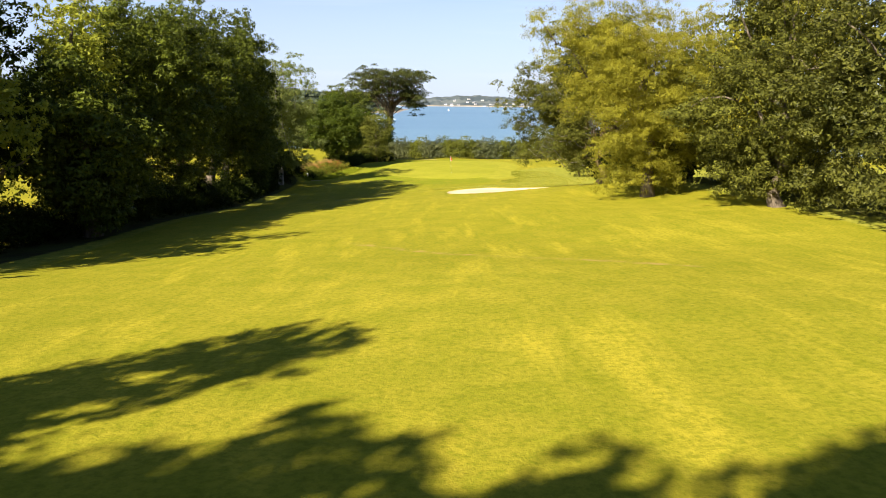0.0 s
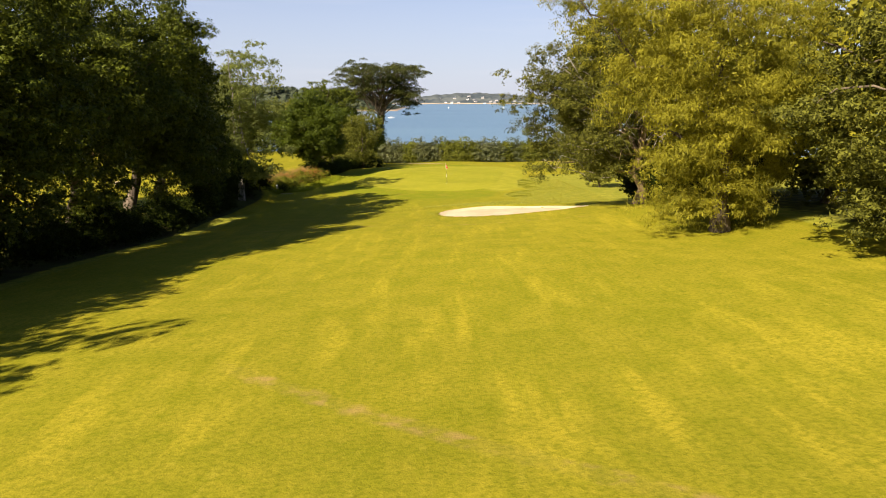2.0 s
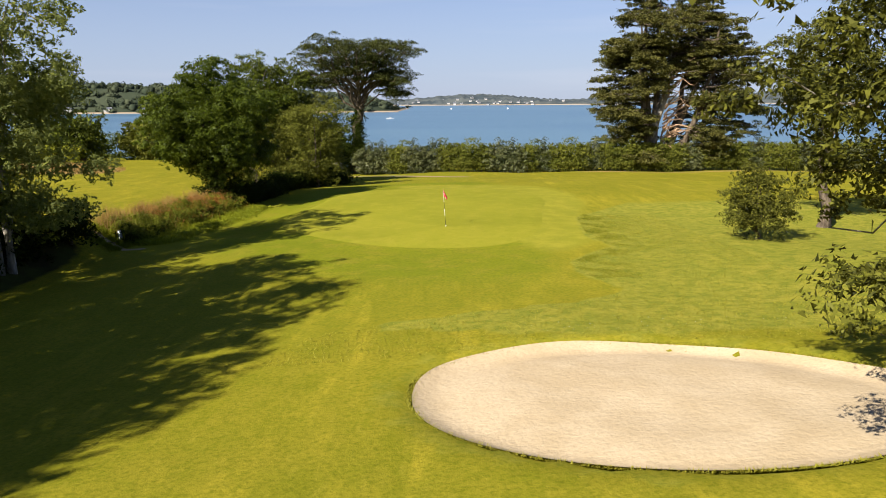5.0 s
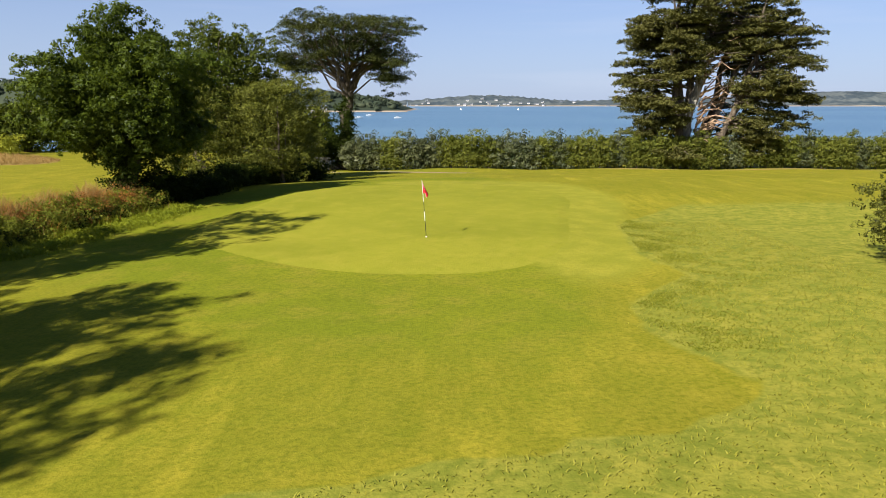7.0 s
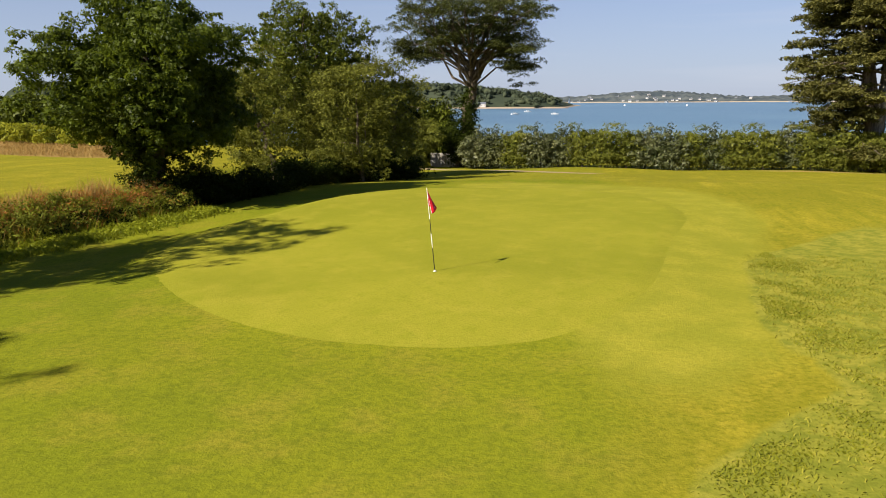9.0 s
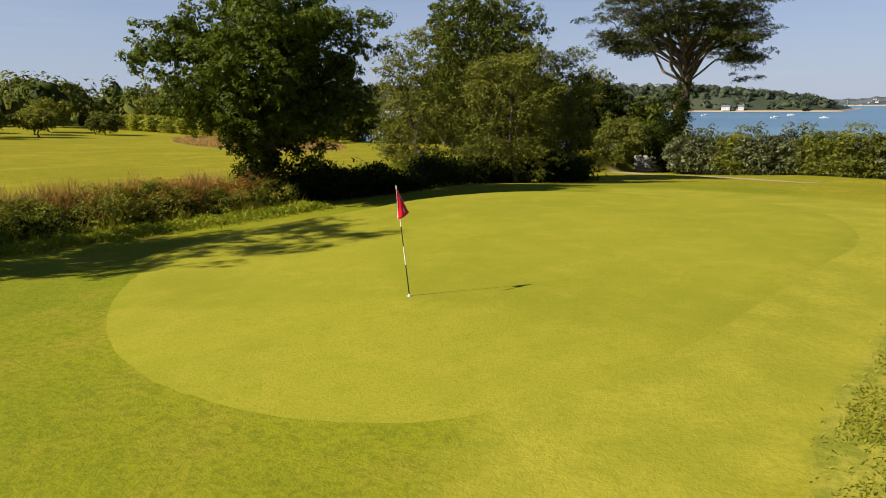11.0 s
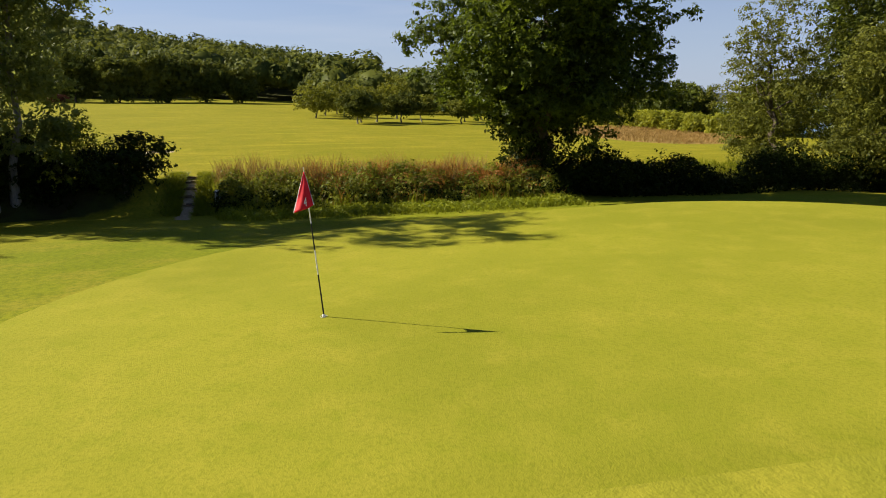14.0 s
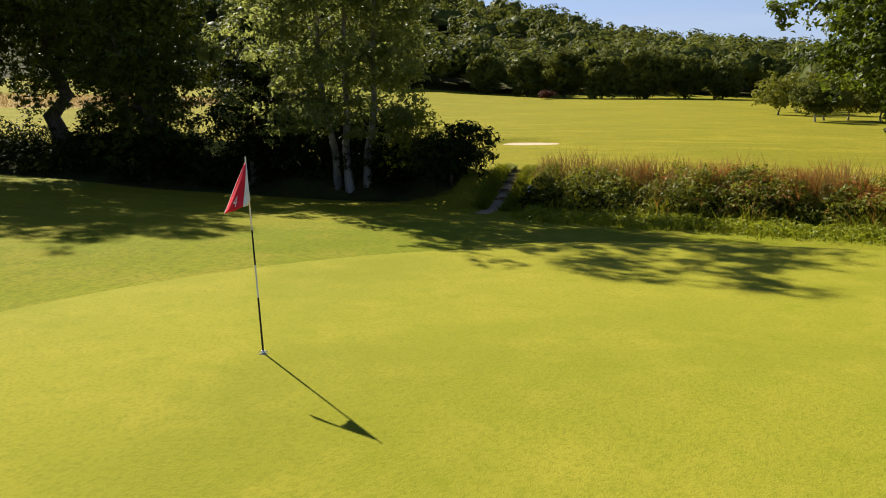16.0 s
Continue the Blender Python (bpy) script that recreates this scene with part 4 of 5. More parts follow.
# ---- hedge by the sea ----
HEDGE = "bushes of the sea hedge"


def hedge_bush(name, material, label, height, half, leaf, seed, aspect, hang):
    ob = broad_tree(name, 0, 150, (0, 0, height * 0.38), (half, 2.0, height * 0.60), material, label, seed, 70, (0.45, 0.85), leaf, 120,
                    trunk_r=0.08, limbs=4, floor=0.0, aspect=aspect, hang=hang, category="hedge bush", group=HEDGE, inner=0.35, fine=0.9, core=3.0)
    return ob


laurel = hedge_bush("laurel_bush", LAUREL, "glossy grey-green laurel bush in a hedge", 4.8, 2.7, 0.14, 50, 0.5, 0.0)
tamarisk = hedge_bush("tamarisk_bush", TAMARISK, "feathery yellow-green tamarisk bush in a hedge", 5.3, 2.6, 0.13, 51, 0.28, 0.0)
order = "LLTLLTTTLLTLTTLTTTTTLTTTLTTLTTLT"
hx = -10.2
for i, kind in enumerate(order):
    y = 63.6 + 0.5 * math.sin(i * 1.9)
    kindly = laurel if kind == "L" else tamarisk
    m4 = Matrix.LocRotScale((hx, y, float(ground_z(hx, y)) - 0.1), Euler((0, 0, (i % 2) * math.pi + 0.2 * math.sin(i * 2.7))), None)
    if i == order.index(kind):
        kindly.matrix_basis = m4
    else:
        copy_thing(kindly, m4)
    hx += 2.3 + 0.25 * math.sin(i * 3.3)


# ---- long grass ----
def blades(name, x, y, z, height, width, material, parent=None, lean=0.35):
    """Upright grass blades, each a narrow bent strip."""
    n = len(x)
    a, b = rng.uniform(0, 2 * np.pi, n), rng.uniform(0, 2 * np.pi, n)
    h, w = height * rng.uniform(0.55, 1.25, n), width * rng.uniform(0.7, 1.3, n)
    foot = np.stack([x, y, z], -1)
    sx = np.stack([np.cos(a) * w, np.sin(a) * w, np.zeros(n)], -1)
    tilt = np.stack([np.cos(b) * h * lean, np.sin(b) * h * lean, h], -1)
    mid = foot + tilt * np.array([0.35, 0.35, 0.6])
    tip = foot + tilt
    v = np.stack([foot - sx, foot + sx, mid + sx * 0.8, mid - sx * 0.8, tip + sx * 0.15, tip - sx * 0.15], 1).reshape(-1, 3)
    k = np.arange(n)[:, None] * 6
    f = np.concatenate([k + (0, 1, 2, 3), k + (3, 2, 4, 5)])
    return link_mesh(name, v, f, material, parent, False)


def scatter(n, x0, x1, y0, y1):
    return rng.uniform(x0, x1, n), rng.uniform(y0, y1, n)


# bank of long grass between the green and the next fairway
def bank_grass(name, n, off, spread_x, y0, y1, height, width, material, label, lean=0.4):
    y = rng.uniform(y0, y1, n)
    clump = np.sin(y * 2.1) * 0.3 + np.sin(y * 5.7 + 2) * 0.2
    x = bank_line(y) + off + rng.normal(size=n) * spread_x + clump * 0.4
    tall = height * (0.70 + 0.16 * np.sin(y * 1.7 + x * 2.3) + 0.14 * np.sin(y * 4.3 + 1) * np.sin(x * 5.0))
    ob = blades(name, x, y, ground_z(x, y) - 0.03, tall, width, material, lean=lean)
    return tagged(ob, label, "long grass", kind="stuff")


bank_grass("long_grass", 13000, 1.85, 0.5, -0.3, 12.6, 0.22, 0.016, GREEN_GRASS, "long bright green grass on the foot of the bank")
bank_grass("tall_green_grass", 6000, 0.2, 0.6, -0.2, 12.4, 0.62, 0.014, GREEN_GRASS, "tall green grass on the bank")
bank_grass("rust_grass", 3600, -0.35, 0.5, 3.0, 12.5, 0.85, 0.010, RUST_GRASS, "rust-brown seeding grass along the bank", 0.5)
bank_grass("dry_long_grass", 6000, -0.85, 0.6, 0.0, 12.4, 1.0, 0.007, DRY_GRASS, "tall straw-coloured grass along the bank", 0.3)
bank_grass("ditch_grass", 5000, -1.0, 0.5, 12.6, 30.0, 0.5, 0.014, GREEN_GRASS, "green grass along the edge of the ditch")


def bank_clumps(name, n, off, spread_x, y0, y1, z0, z1, r, leaf, dense, material, label):
    y = y0 + (y1 - y0) * rng.random(n)
    x = bank_line(y) + off + rng.normal(size=n) * spread_x
    P, N = clump_leaves(np.stack([x, y, ground_z(x, y) + rng.uniform(z0, z1, n) * (0.72 + 0.34 * np.sin(1.9 * y + 1) * np.sin(0.7 * y + 2) + 0.12 * np.sin(5 * y))], -1), rng.uniform(r * 0.5, r, n), dense)
    tagged(leaf_mesh(name, P, N, leaf, material, None), label, "brambles", kind="stuff")


bank_clumps("bank_brambles", 640, 0.1, 0.42, 0.2, 12.2, 0.1, 0.85, 0.42, 0.05, 420, BRAMBLE, "tangled green brambles on the grass bank")
# lower brambles: same growth, with the bank's shade in a darker leaf colour
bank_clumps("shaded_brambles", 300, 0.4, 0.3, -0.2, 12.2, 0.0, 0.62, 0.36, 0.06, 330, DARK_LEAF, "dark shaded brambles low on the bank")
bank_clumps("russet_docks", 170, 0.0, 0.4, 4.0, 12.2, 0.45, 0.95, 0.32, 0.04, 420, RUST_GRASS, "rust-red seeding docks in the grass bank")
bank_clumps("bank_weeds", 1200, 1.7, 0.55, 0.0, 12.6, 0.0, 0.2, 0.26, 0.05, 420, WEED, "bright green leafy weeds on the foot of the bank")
# low growth in the ditch beneath the trees, its shade put into near-black leaves
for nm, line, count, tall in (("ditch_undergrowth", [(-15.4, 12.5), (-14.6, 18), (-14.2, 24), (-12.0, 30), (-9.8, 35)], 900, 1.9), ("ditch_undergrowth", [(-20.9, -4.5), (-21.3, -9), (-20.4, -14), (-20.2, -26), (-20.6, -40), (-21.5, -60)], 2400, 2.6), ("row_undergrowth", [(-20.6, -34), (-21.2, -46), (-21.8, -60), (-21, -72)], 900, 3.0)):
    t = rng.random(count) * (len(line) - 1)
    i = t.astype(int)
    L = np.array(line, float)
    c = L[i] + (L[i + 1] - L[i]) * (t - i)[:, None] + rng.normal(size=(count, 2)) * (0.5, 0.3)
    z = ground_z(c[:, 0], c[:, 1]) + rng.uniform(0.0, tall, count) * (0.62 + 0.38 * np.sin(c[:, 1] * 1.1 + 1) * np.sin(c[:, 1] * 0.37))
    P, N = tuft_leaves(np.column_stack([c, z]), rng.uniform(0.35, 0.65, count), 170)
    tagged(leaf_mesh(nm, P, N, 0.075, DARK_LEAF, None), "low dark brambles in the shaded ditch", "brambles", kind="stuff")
# tawny meadow beyond the oak
x, y = scatter(30000, -70, -28, 26, 60)
k = meadow_reach(x, y) < 1.0
tagged(blades("meadow_grass", x[k], y[k], ground_z(x[k], y[k]), np.full(k.sum(), 0.28), 0.02, DRY_GRASS, lean=0.9), "tawny uncut meadow grass", "meadow", kind="stuff")
x, y = scatter(10000, -88, -44, -78, -46)
k = np.hypot((x + 66) / 22, (y + 62) / 16) < 1.0
tagged(blades("meadow_grass", x[k], y[k], ground_z(x[k], y[k]), np.full(k.sum(), 0.28), 0.02, DRY_GRASS, lean=0.9), "tawny uncut meadow grass", "meadow", kind="stuff")
# thicker grass of the rough right of the green, and round the bunker's lip
x, y = scatter(40000, -5, 13, -22.5, 4)
k = x > np.interp(y, (-22.5, -19.5, -18.4, -17.2, -15.5, -14, -12, -9.5, -6, -3, 3), (-5.5, -4.0, 0.0, 4.0, 6.3, 5.7, 5.1, 5.3, 7.9, 7.3, 7.9)) + rng.normal(size=len(x)) * 0.15
k &= bunker_reach(x, y) > 1.02
tagged(blades("rough_grass", x[k], y[k], ground_z(x[k], y[k]), np.full(k.sum(), 0.045), 0.010, ROUGH_BLADE, lean=1.2), "short tufted rough grass beside the green", "rough grass", kind="stuff")
TUFT_BLADE = leaf_material("tuft_blades", (0.100, 0.118, 0.007), (0.215, 0.215, 0.015), 0.4)
y = rng.uniform(-13.5, 4.5, 26000)
x = np.interp(y, (-15.5, -14, -12, -9.5, -6, -3, 3, 5), (6.3, 5.7, 5.1, 5.3, 7.9, 7.3, 7.9, 8.8)) + rng.gamma(1.5, 0.7, len(y))
k = np.sin(x * 2.3 + 1.3 * np.sin(y * 1.1)) * np.sin(y * 1.9 + x) + rng.normal(size=len(x)) * 0.35 > 0.0
tagged(blades("tufted_grass", x[k], y[k], ground_z(x[k], y[k]) - 0.01, np.full(k.sum(), 0.04), 0.012, TUFT_BLADE, lean=0.9), "dark tufts along the edge of the rough", "rough grass", kind="stuff")
a = rng.uniform(0, 2 * np.pi, 6000)
r = 0.955 + 0.05 * rng.random(6000)
u, v = np.cos(a) * 5.45 * r, np.sin(a) * 3.83 * r
x, y = BUNKER[0] + u * 0.955 + v * 0.297, BUNKER[1] - u * 0.297 + v * 0.955
tagged(blades("lip_grass", x, y, ground_z(x, y) - 0.01, np.full(6000, 0.055), 0.010, ROUGH_BLADE, lean=1.0), "longer grass on the bunker's lip", "rough grass", kind="stuff")

x, y = scatter(80, 2.0, 9.5, -21.2, -19.4)
k = bunker_reach(x, y) > 1.02
x, y = x[k] + rng.normal(size=k.sum()) * 0.1, y[k]
DAISY = plain("daisy_petals", (0.75, 0.74, 0.68), 0.6, 0, 0.1)
up = np.tile((0.0, 0.0, 1.0), (len(x), 1)) + rng.normal(size=(len(x), 3)) * 0.2
tagged(leaf_mesh("daisies", np.stack([x, y, ground_z(x, y) + 0.05], -1), up / np.linalg.norm(up, axis=1, keepdims=True), 0.010, DAISY, None, 0.9), "scattered white daisies in the rough grass", "flowers", kind="stuff")

# ---- bushes beside the steps ----
broad_tree("shrub", -19.3, -3.3, (0.0, 0.2, 1.1), (1.5, 1.9, 1.5), DARK_LEAF, "dark shaded shrub beside the earth steps", 60, 60, (0.4, 0.75), 0.09, 230, trunk_r=0.07, limbs=5, floor=0.1, category="shrub", lobes=0.6)
broad_tree("shrub", -20.4, -5.0, (0.0, 0.0, 1.2), (1.3, 1.4, 1.5), BRAMBLE, "green shrub behind a darker one", 61, 40, (0.4, 0.7), 0.09, 200, trunk_r=0.07, limbs=4, floor=0.1, category="shrub")


def part(name, bm, material, parent, label=""):
    me = bpy.data.meshes.new(name)
    bm.to_mesh(me)
    bm.free()
    me.materials.append(material)
    ob = new(name, me)
    ob.parent = parent
    if label:
        ob["label"] = label
    return ob


def block(size, at=(0, 0, 0), bevel=0.0, turn=0.0):
    bm = bmesh.new()
    bmesh.ops.create_cube(bm, size=1, matrix=Matrix.Translation(at) @ Matrix.Rotation(turn, 4, "Z") @ Matrix.Diagonal((*size, 1)))
    if bevel:
        bmesh.ops.bevel(bm, geom=bm.edges[:], offset=bevel, segments=2, affect="EDGES")
    return bm


def rod(r0, r1, z0, z1, sides=16):
    bm = bmesh.new()
    bmesh.ops.create_cone(bm, cap_ends=True, segments=sides, radius1=r0, radius2=r1, depth=z1 - z0, matrix=Matrix.Translation((0, 0, (z0 + z1) / 2)))
    return bm


# ---- earth steps with timber risers ----
EARTH = plain("trodden_earth", (0.066, 0.036, 0.010), 0.95, 0, 0.45, 6)
TIMBER = plain("weathered_timber", (0.11, 0.078, 0.042), 0.9, 0, 0.45, 9)
steps = tagged(new("garden_steps"), "worn earth steps with timber risers up the bank", "steps")
sx, sy = -17.75, -1.2
sz = float(ground_z(sx, sy))
steps.location = (sx, sy, sz)
heading = math.atan2(0.4, -2.2)
steps.rotation_euler = (0, 0, heading - math.pi / 2)
for i in range(1, 6):
    d = 0.4 * i
    wide = 0.58 + 0.10 * math.sin(i * 3.0)
    z = float(ground_z(sx + math.cos(heading) * (d + 0.2), sy + math.sin(heading) * (d + 0.2))) - sz + 0.02
    part("tread", block((wide, 0.5, 0.4), (0.07 * math.sin(i * 2.0), d + 0.24, z - 0.2), 0.15, 0.16 * math.sin(i * 5)), EARTH, steps)
    part("riser", block((wide * 0.92, 0.05, 0.07), (0.07 * math.sin(i * 2.0 + 1), d + 0.01, z - 0.05), 0.02, 0.09 * math.sin(i * 4)), TIMBER, steps, "weathered timber riser")
n = 5200
d, side = rng.uniform(-0.3, 2.7, n), rng.choice((-1, 1), n) * (0.24 + np.abs(rng.normal(size=n)) * 0.32)
x, y = sx + math.cos(heading) * d - math.sin(heading) * side, sy + math.sin(heading) * d + math.cos(heading) * side
tagged(blades("verge_grass", x, y, ground_z(x, y) - 0.02, np.full(n, 0.2), 0.013, GREEN_GRASS, lean=0.9), "long grass overhanging the earth steps", "long grass", kind="stuff")

# ---- marker post ----
WHITE = plain("white_paint", (0.78, 0.77, 0.74), 0.5, 0, 0.06)
BLACK = plain("black_paint", (0.015, 0.015, 0.016), 0.45, 0, 0.2)
RED = Mat("red_nylon")
RED = RED.done(RED.mix(RED.ramp(RED.noise(9, 3), 0.3, 0.7), (0.62, 0.010, 0.018), (0.78, 0.020, 0.030)), 0.55, 0, 0.25)
post = tagged(new("marker_post"), "short white marker block with a small dark plate", "post")
post.location = (-18.15, -0.05, float(ground_z(-18.15, -0.05)))
post.rotation_euler = (0, radians(-6), radians(-8))
part("post", block((0.14, 0.22, 0.62), (0, 0, 0.21), 0.025), WHITE, post)
part("plate", block((0.012, 0.11, 0.10), (0.074, 0, 0.40), 0.003), BLACK, post, "small dark plate")
for z in (0.18, 0.23, 0.28):
    part("plate_line", block((0.006, 0.12, 0.014), (0.072, 0, z)), BLACK, post, "dark bar of unreadable lettering")

# ---- flagstick ----
flag = tagged(new("flagstick"), "leaning black and white flagstick with a red flag", "flagstick")
flag.location = (0, 0, float(ground_z(0, 0)) + 0.035)
flag.rotation_euler = Vector((0, 0, 1)).rotation_difference(Vector((-0.145, -0.172, 2.144))).to_euler()
for z0, z1, mat in ((-0.1, 0.62, BLACK), (0.62, 0.98, WHITE), (0.98, 1.36, BLACK), (1.36, 2.15, WHITE)):
    part("pole_band", rod(0.0115 - 0.002 * z0, 0.0115 - 0.002 * z1, z0, z1), mat, flag)
part("ferrule", rod(0.028, 0.022, 0.0, 0.03), WHITE, flag)
# limp folded cloth: a lining panel from the pole to the fold, and a red panel from the fold to the free corner
LEAN = flag.rotation_euler.to_matrix().inverted()
HEAD = LEAN @ Vector((-0.143, -0.170, 2.085))
CORNER, FOLD, TIE = LEAN @ Vector((0.025, -0.370, 1.532)), LEAN @ Vector((0.080, -0.095, 1.630)), LEAN @ Vector((-0.112, -0.134, 1.690))


def cloth_point(a, b, u, w, bulge):
    """u runs down from the pole's head, w across from edge a to edge b."""
    across = (a - HEAD).cross(b - HEAD).normalized()
    p = HEAD + ((a - HEAD) * (1 - w) + (b - HEAD) * w) * u
    wave = bulge * math.sin(math.pi * w) * u + 0.008 * math.sin(9 * w + 5 * u) * u
    return p + across * wave - Vector((0, 0, 0.02 * u * math.sin(math.pi * w)))


def cloth(a, b, bulge, w0, w1, cols):
    bm = bmesh.new()
    grid = [[bm.verts.new(cloth_point(a, b, 0.03 + 0.97 * i / 20, w0 + (w1 - w0) * j / cols, bulge)) for j in range(cols + 1)] for i in range(21)]
    for p, q in zip(grid, grid[1:]):
        for j in range(cols):
            bm.faces.new((p[j], p[j + 1], q[j + 1], q[j])).smooth = True
    return bm


def cloth_part(name, bm, material, parent, label):
    ob = part(name, bm, material, parent, label)
    ob.modifiers.new("thickness", "SOLIDIFY").thickness = 0.003
    return ob


banner = cloth_part("flag", cloth(CORNER, FOLD, 0.03, 0.05, 1.0, 12), RED, flag, "limp red nylon flag")
cloth_part("hem", cloth(CORNER, FOLD, 0.03, 0.0, 0.05, 2), WHITE, banner, "white hem of the flag")
cloth_part("folded_panel", cloth(FOLD, TIE, 0.02, 0.0, 1.0, 8), RED, banner, "red panel folded towards the pole")
lining = cloth(FOLD, TIE, 0.02, 0.02, 0.98, 8)
bmesh.ops.translate(lining, verts=lining.verts, vec=LEAN @ Vector((0.0, 0.007, 0.0)))
cloth_part("lining", lining, WHITE, banner, "white back of the folded panel")
txt = bpy.data.curves.new("number", "FONT")
txt.body, txt.size, txt.align_x = "4", 0.17, "CENTER"
helper = bpy.data.objects.new("number", txt)
scene.collection.objects.link(helper)
bpy.context.view_layer.update()
glyph = bpy.data.meshes.new_from_object(helper.evaluated_get(bpy.context.evaluated_depsgraph_get()))
bpy.data.objects.remove(helper)
glyph.materials.clear()
for side in (1, -1):  # the numeral follows the cloth on both faces
    me = glyph.copy()
    me.materials.append(WHITE)
    for v in me.vertices:
        w, u = 0.62 + v.co.x * 2.2, 0.93 - v.co.y * 1.9
        p = cloth_point(CORNER, FOLD, u, w, 0.03)
        across = (CORNER - HEAD).cross(FOLD - HEAD).normalized()
        v.co = p + across * 0.006 * side
    num = new("number", me)
    num.parent = banner
    num["label"] = "white numeral 4"
CUP = plain("cup_plastic", (0.7, 0.7, 0.66), 0.5)
bm = bmesh.new()
bmesh.ops.create_cone(bm, cap_ends=False, segments=28, radius1=0.054, radius2=0.054, depth=0.1)
cup = part("hole_cup", bm, CUP, None)
cup.location = (0, 0, float(ground_z(0, 0)) + 0.035 - 0.045)
tagged(cup, "white plastic cup set in the green", "hole")

# ---- middle distance: birch copse, woods ----
for i, (x, y, h, r) in enumerate(((-60, 16.5, 6.5, 2.3), (-64, 18, 7.5, 2.7), (-67, 20.5, 6.8, 2.4), (-64.5, 22.5, 6.6, 2.4), (-68, 26, 6.2, 2.3), (-66, 30, 5.6, 2.2), (-72, 33, 6.0, 2.5), (-80, 16.6, 9.0, 3.4), (-84, 21, 9.0, 3.4), (-90, 20, 9.0, 3.6), (-80, 27, 11.5, 3.4), (-78, 38, 8.0, 3.0), (-70, 40, 5.0, 2.2), (-96, 23, 8.5, 3.4))):
    h, r = h * 0.5, r * 0.72
    broad_tree("birch_tree", x, y, (0, 0, h * 0.53), (r * 1.3, r * 1.3, h * 0.47), COPSE_LEAF if i % 3 else WOOD_LEAF, "birch with a pale trunk in the copse" if i < 7 else "round green tree in the copse", 70 + i, 70, (0.4, 0.7), 0.13, 190,
               trunk_r=0.08, limbs=3, floor=h * (0.22 if i < 6 else 0.05), bark=PALE_BARK, fine=1.0, group="trees of the copse")
for i, (x, y, h, r) in enumerate(((-180, -28, 15, 6), (-176, -18, 17, 6.5), (-172, -9, 16, 6), (-170, 1, 15, 6), (-172, 10, 14, 5.5), (-174, 18, 12, 4.6), (-186, -40, 15, 6))):
    h, r = h * 0.74, r * 0.95
    broad_tree("broadleaf_tree", x, y, (0, 0, h * 0.48), (r, r, h * 0.52), WOOD_LEAF, "tall green tree in front of the wooded hill", 90 + i, 75, (1.1, 2.1), 0.36, 42, trunk_r=0.2, limbs=3, floor=0.0, fine=1.0, group="trees before the hill")
broad_tree("shrub", -158, -20, (0, 0, 0.8), (2.6, 2.0, 0.9), RUSSET_LEAF, "low russet bush in the far fairway", 99, 24, (0.6, 1.0), 0.2, 60, trunk_r=0.1, limbs=2, floor=0.2, category="shrub")


def dome(at, rx, rz, rough=0.24):
    """A lumpy crown for a far tree: vertices and triangles."""
    a, e = np.meshgrid(np.linspace(0, 2 * np.pi, 9)[:-1], np.radians((-30, 8, 38, 66)))
    v = np.stack([np.cos(a) * np.cos(e), np.sin(a) * np.cos(e), np.sin(e)], -1).reshape(-1, 3)
    v = np.vstack([v, [[0, 0, 1.0]]]) * (1 + rng.uniform(-rough, rough, (33, 1)))
    i = (np.arange(3)[:, None] * 8 + np.arange(8)).ravel()
    j = (np.arange(3)[:, None] * 8 + (np.arange(8) + 1) % 8).ravel()
    f = np.concatenate([np.stack([i, j, j + 8], -1), np.stack([i, j + 8, i + 8], -1), np.stack([24 + np.arange(8), 24 + (np.arange(8) + 1) % 8, np.full(8, 32)], -1)])
    return v * (rx * rng.uniform(0.8, 1.2), rx * rng.uniform(0.8, 1.2), rz) + at, f


def wood(name, places, heights, radius, leaves, size, material, label, lobed=True):
    """Many tree crowns as one mass: each a lumpy dome under a coat of leaf clumps."""
    V, F, k0 = [], [], 0
    for (x, y, z), h in zip(places, heights):
        rad = radius * rng.uniform(0.5, 1.3)
        mid = np.array([x, y, z + h * 0.5])
        v, f = dome(mid, rad * 0.52, h * 0.31)
        V.append(v), F.append(f + k0)
        k0 += len(v)
        own = 7 if lobed else 3
        lump = unit(own)
        lump[:, 2] = np.abs(lump[:, 2]) * 1.1 - 0.2
        pick = rng.integers(0, own, leaves)
        d = unit(leaves) + lump[pick] * 0.5
        P = mid + lump[pick] * (rad * 0.58, rad * 0.58, h * 0.32) + d * (rad * 0.36, rad * 0.36, h * 0.17)
        N = d + unit(leaves) * 0.5 + (0, 0, 0.3)
        N /= np.linalg.norm(N, axis=1, keepdims=True)
        t = unit(leaves)
        t -= N * (t * N).sum(1, keepdims=True)
        b = np.cross(N, t)
        s = size * rng.uniform(0.5, 1.3, (leaves, 1))
        V.append(np.stack([P - (t + b) * s, P + (b - t * 0.4) * s, P + t * s], 1).reshape(-1, 3))
        F.append(np.arange(3 * leaves).reshape(-1, 3) + k0)
        k0 += 3 * leaves
    return tagged(link_mesh(name, np.concatenate(V), np.concatenate(F), material, None, False), label, "woods", kind="stuff")


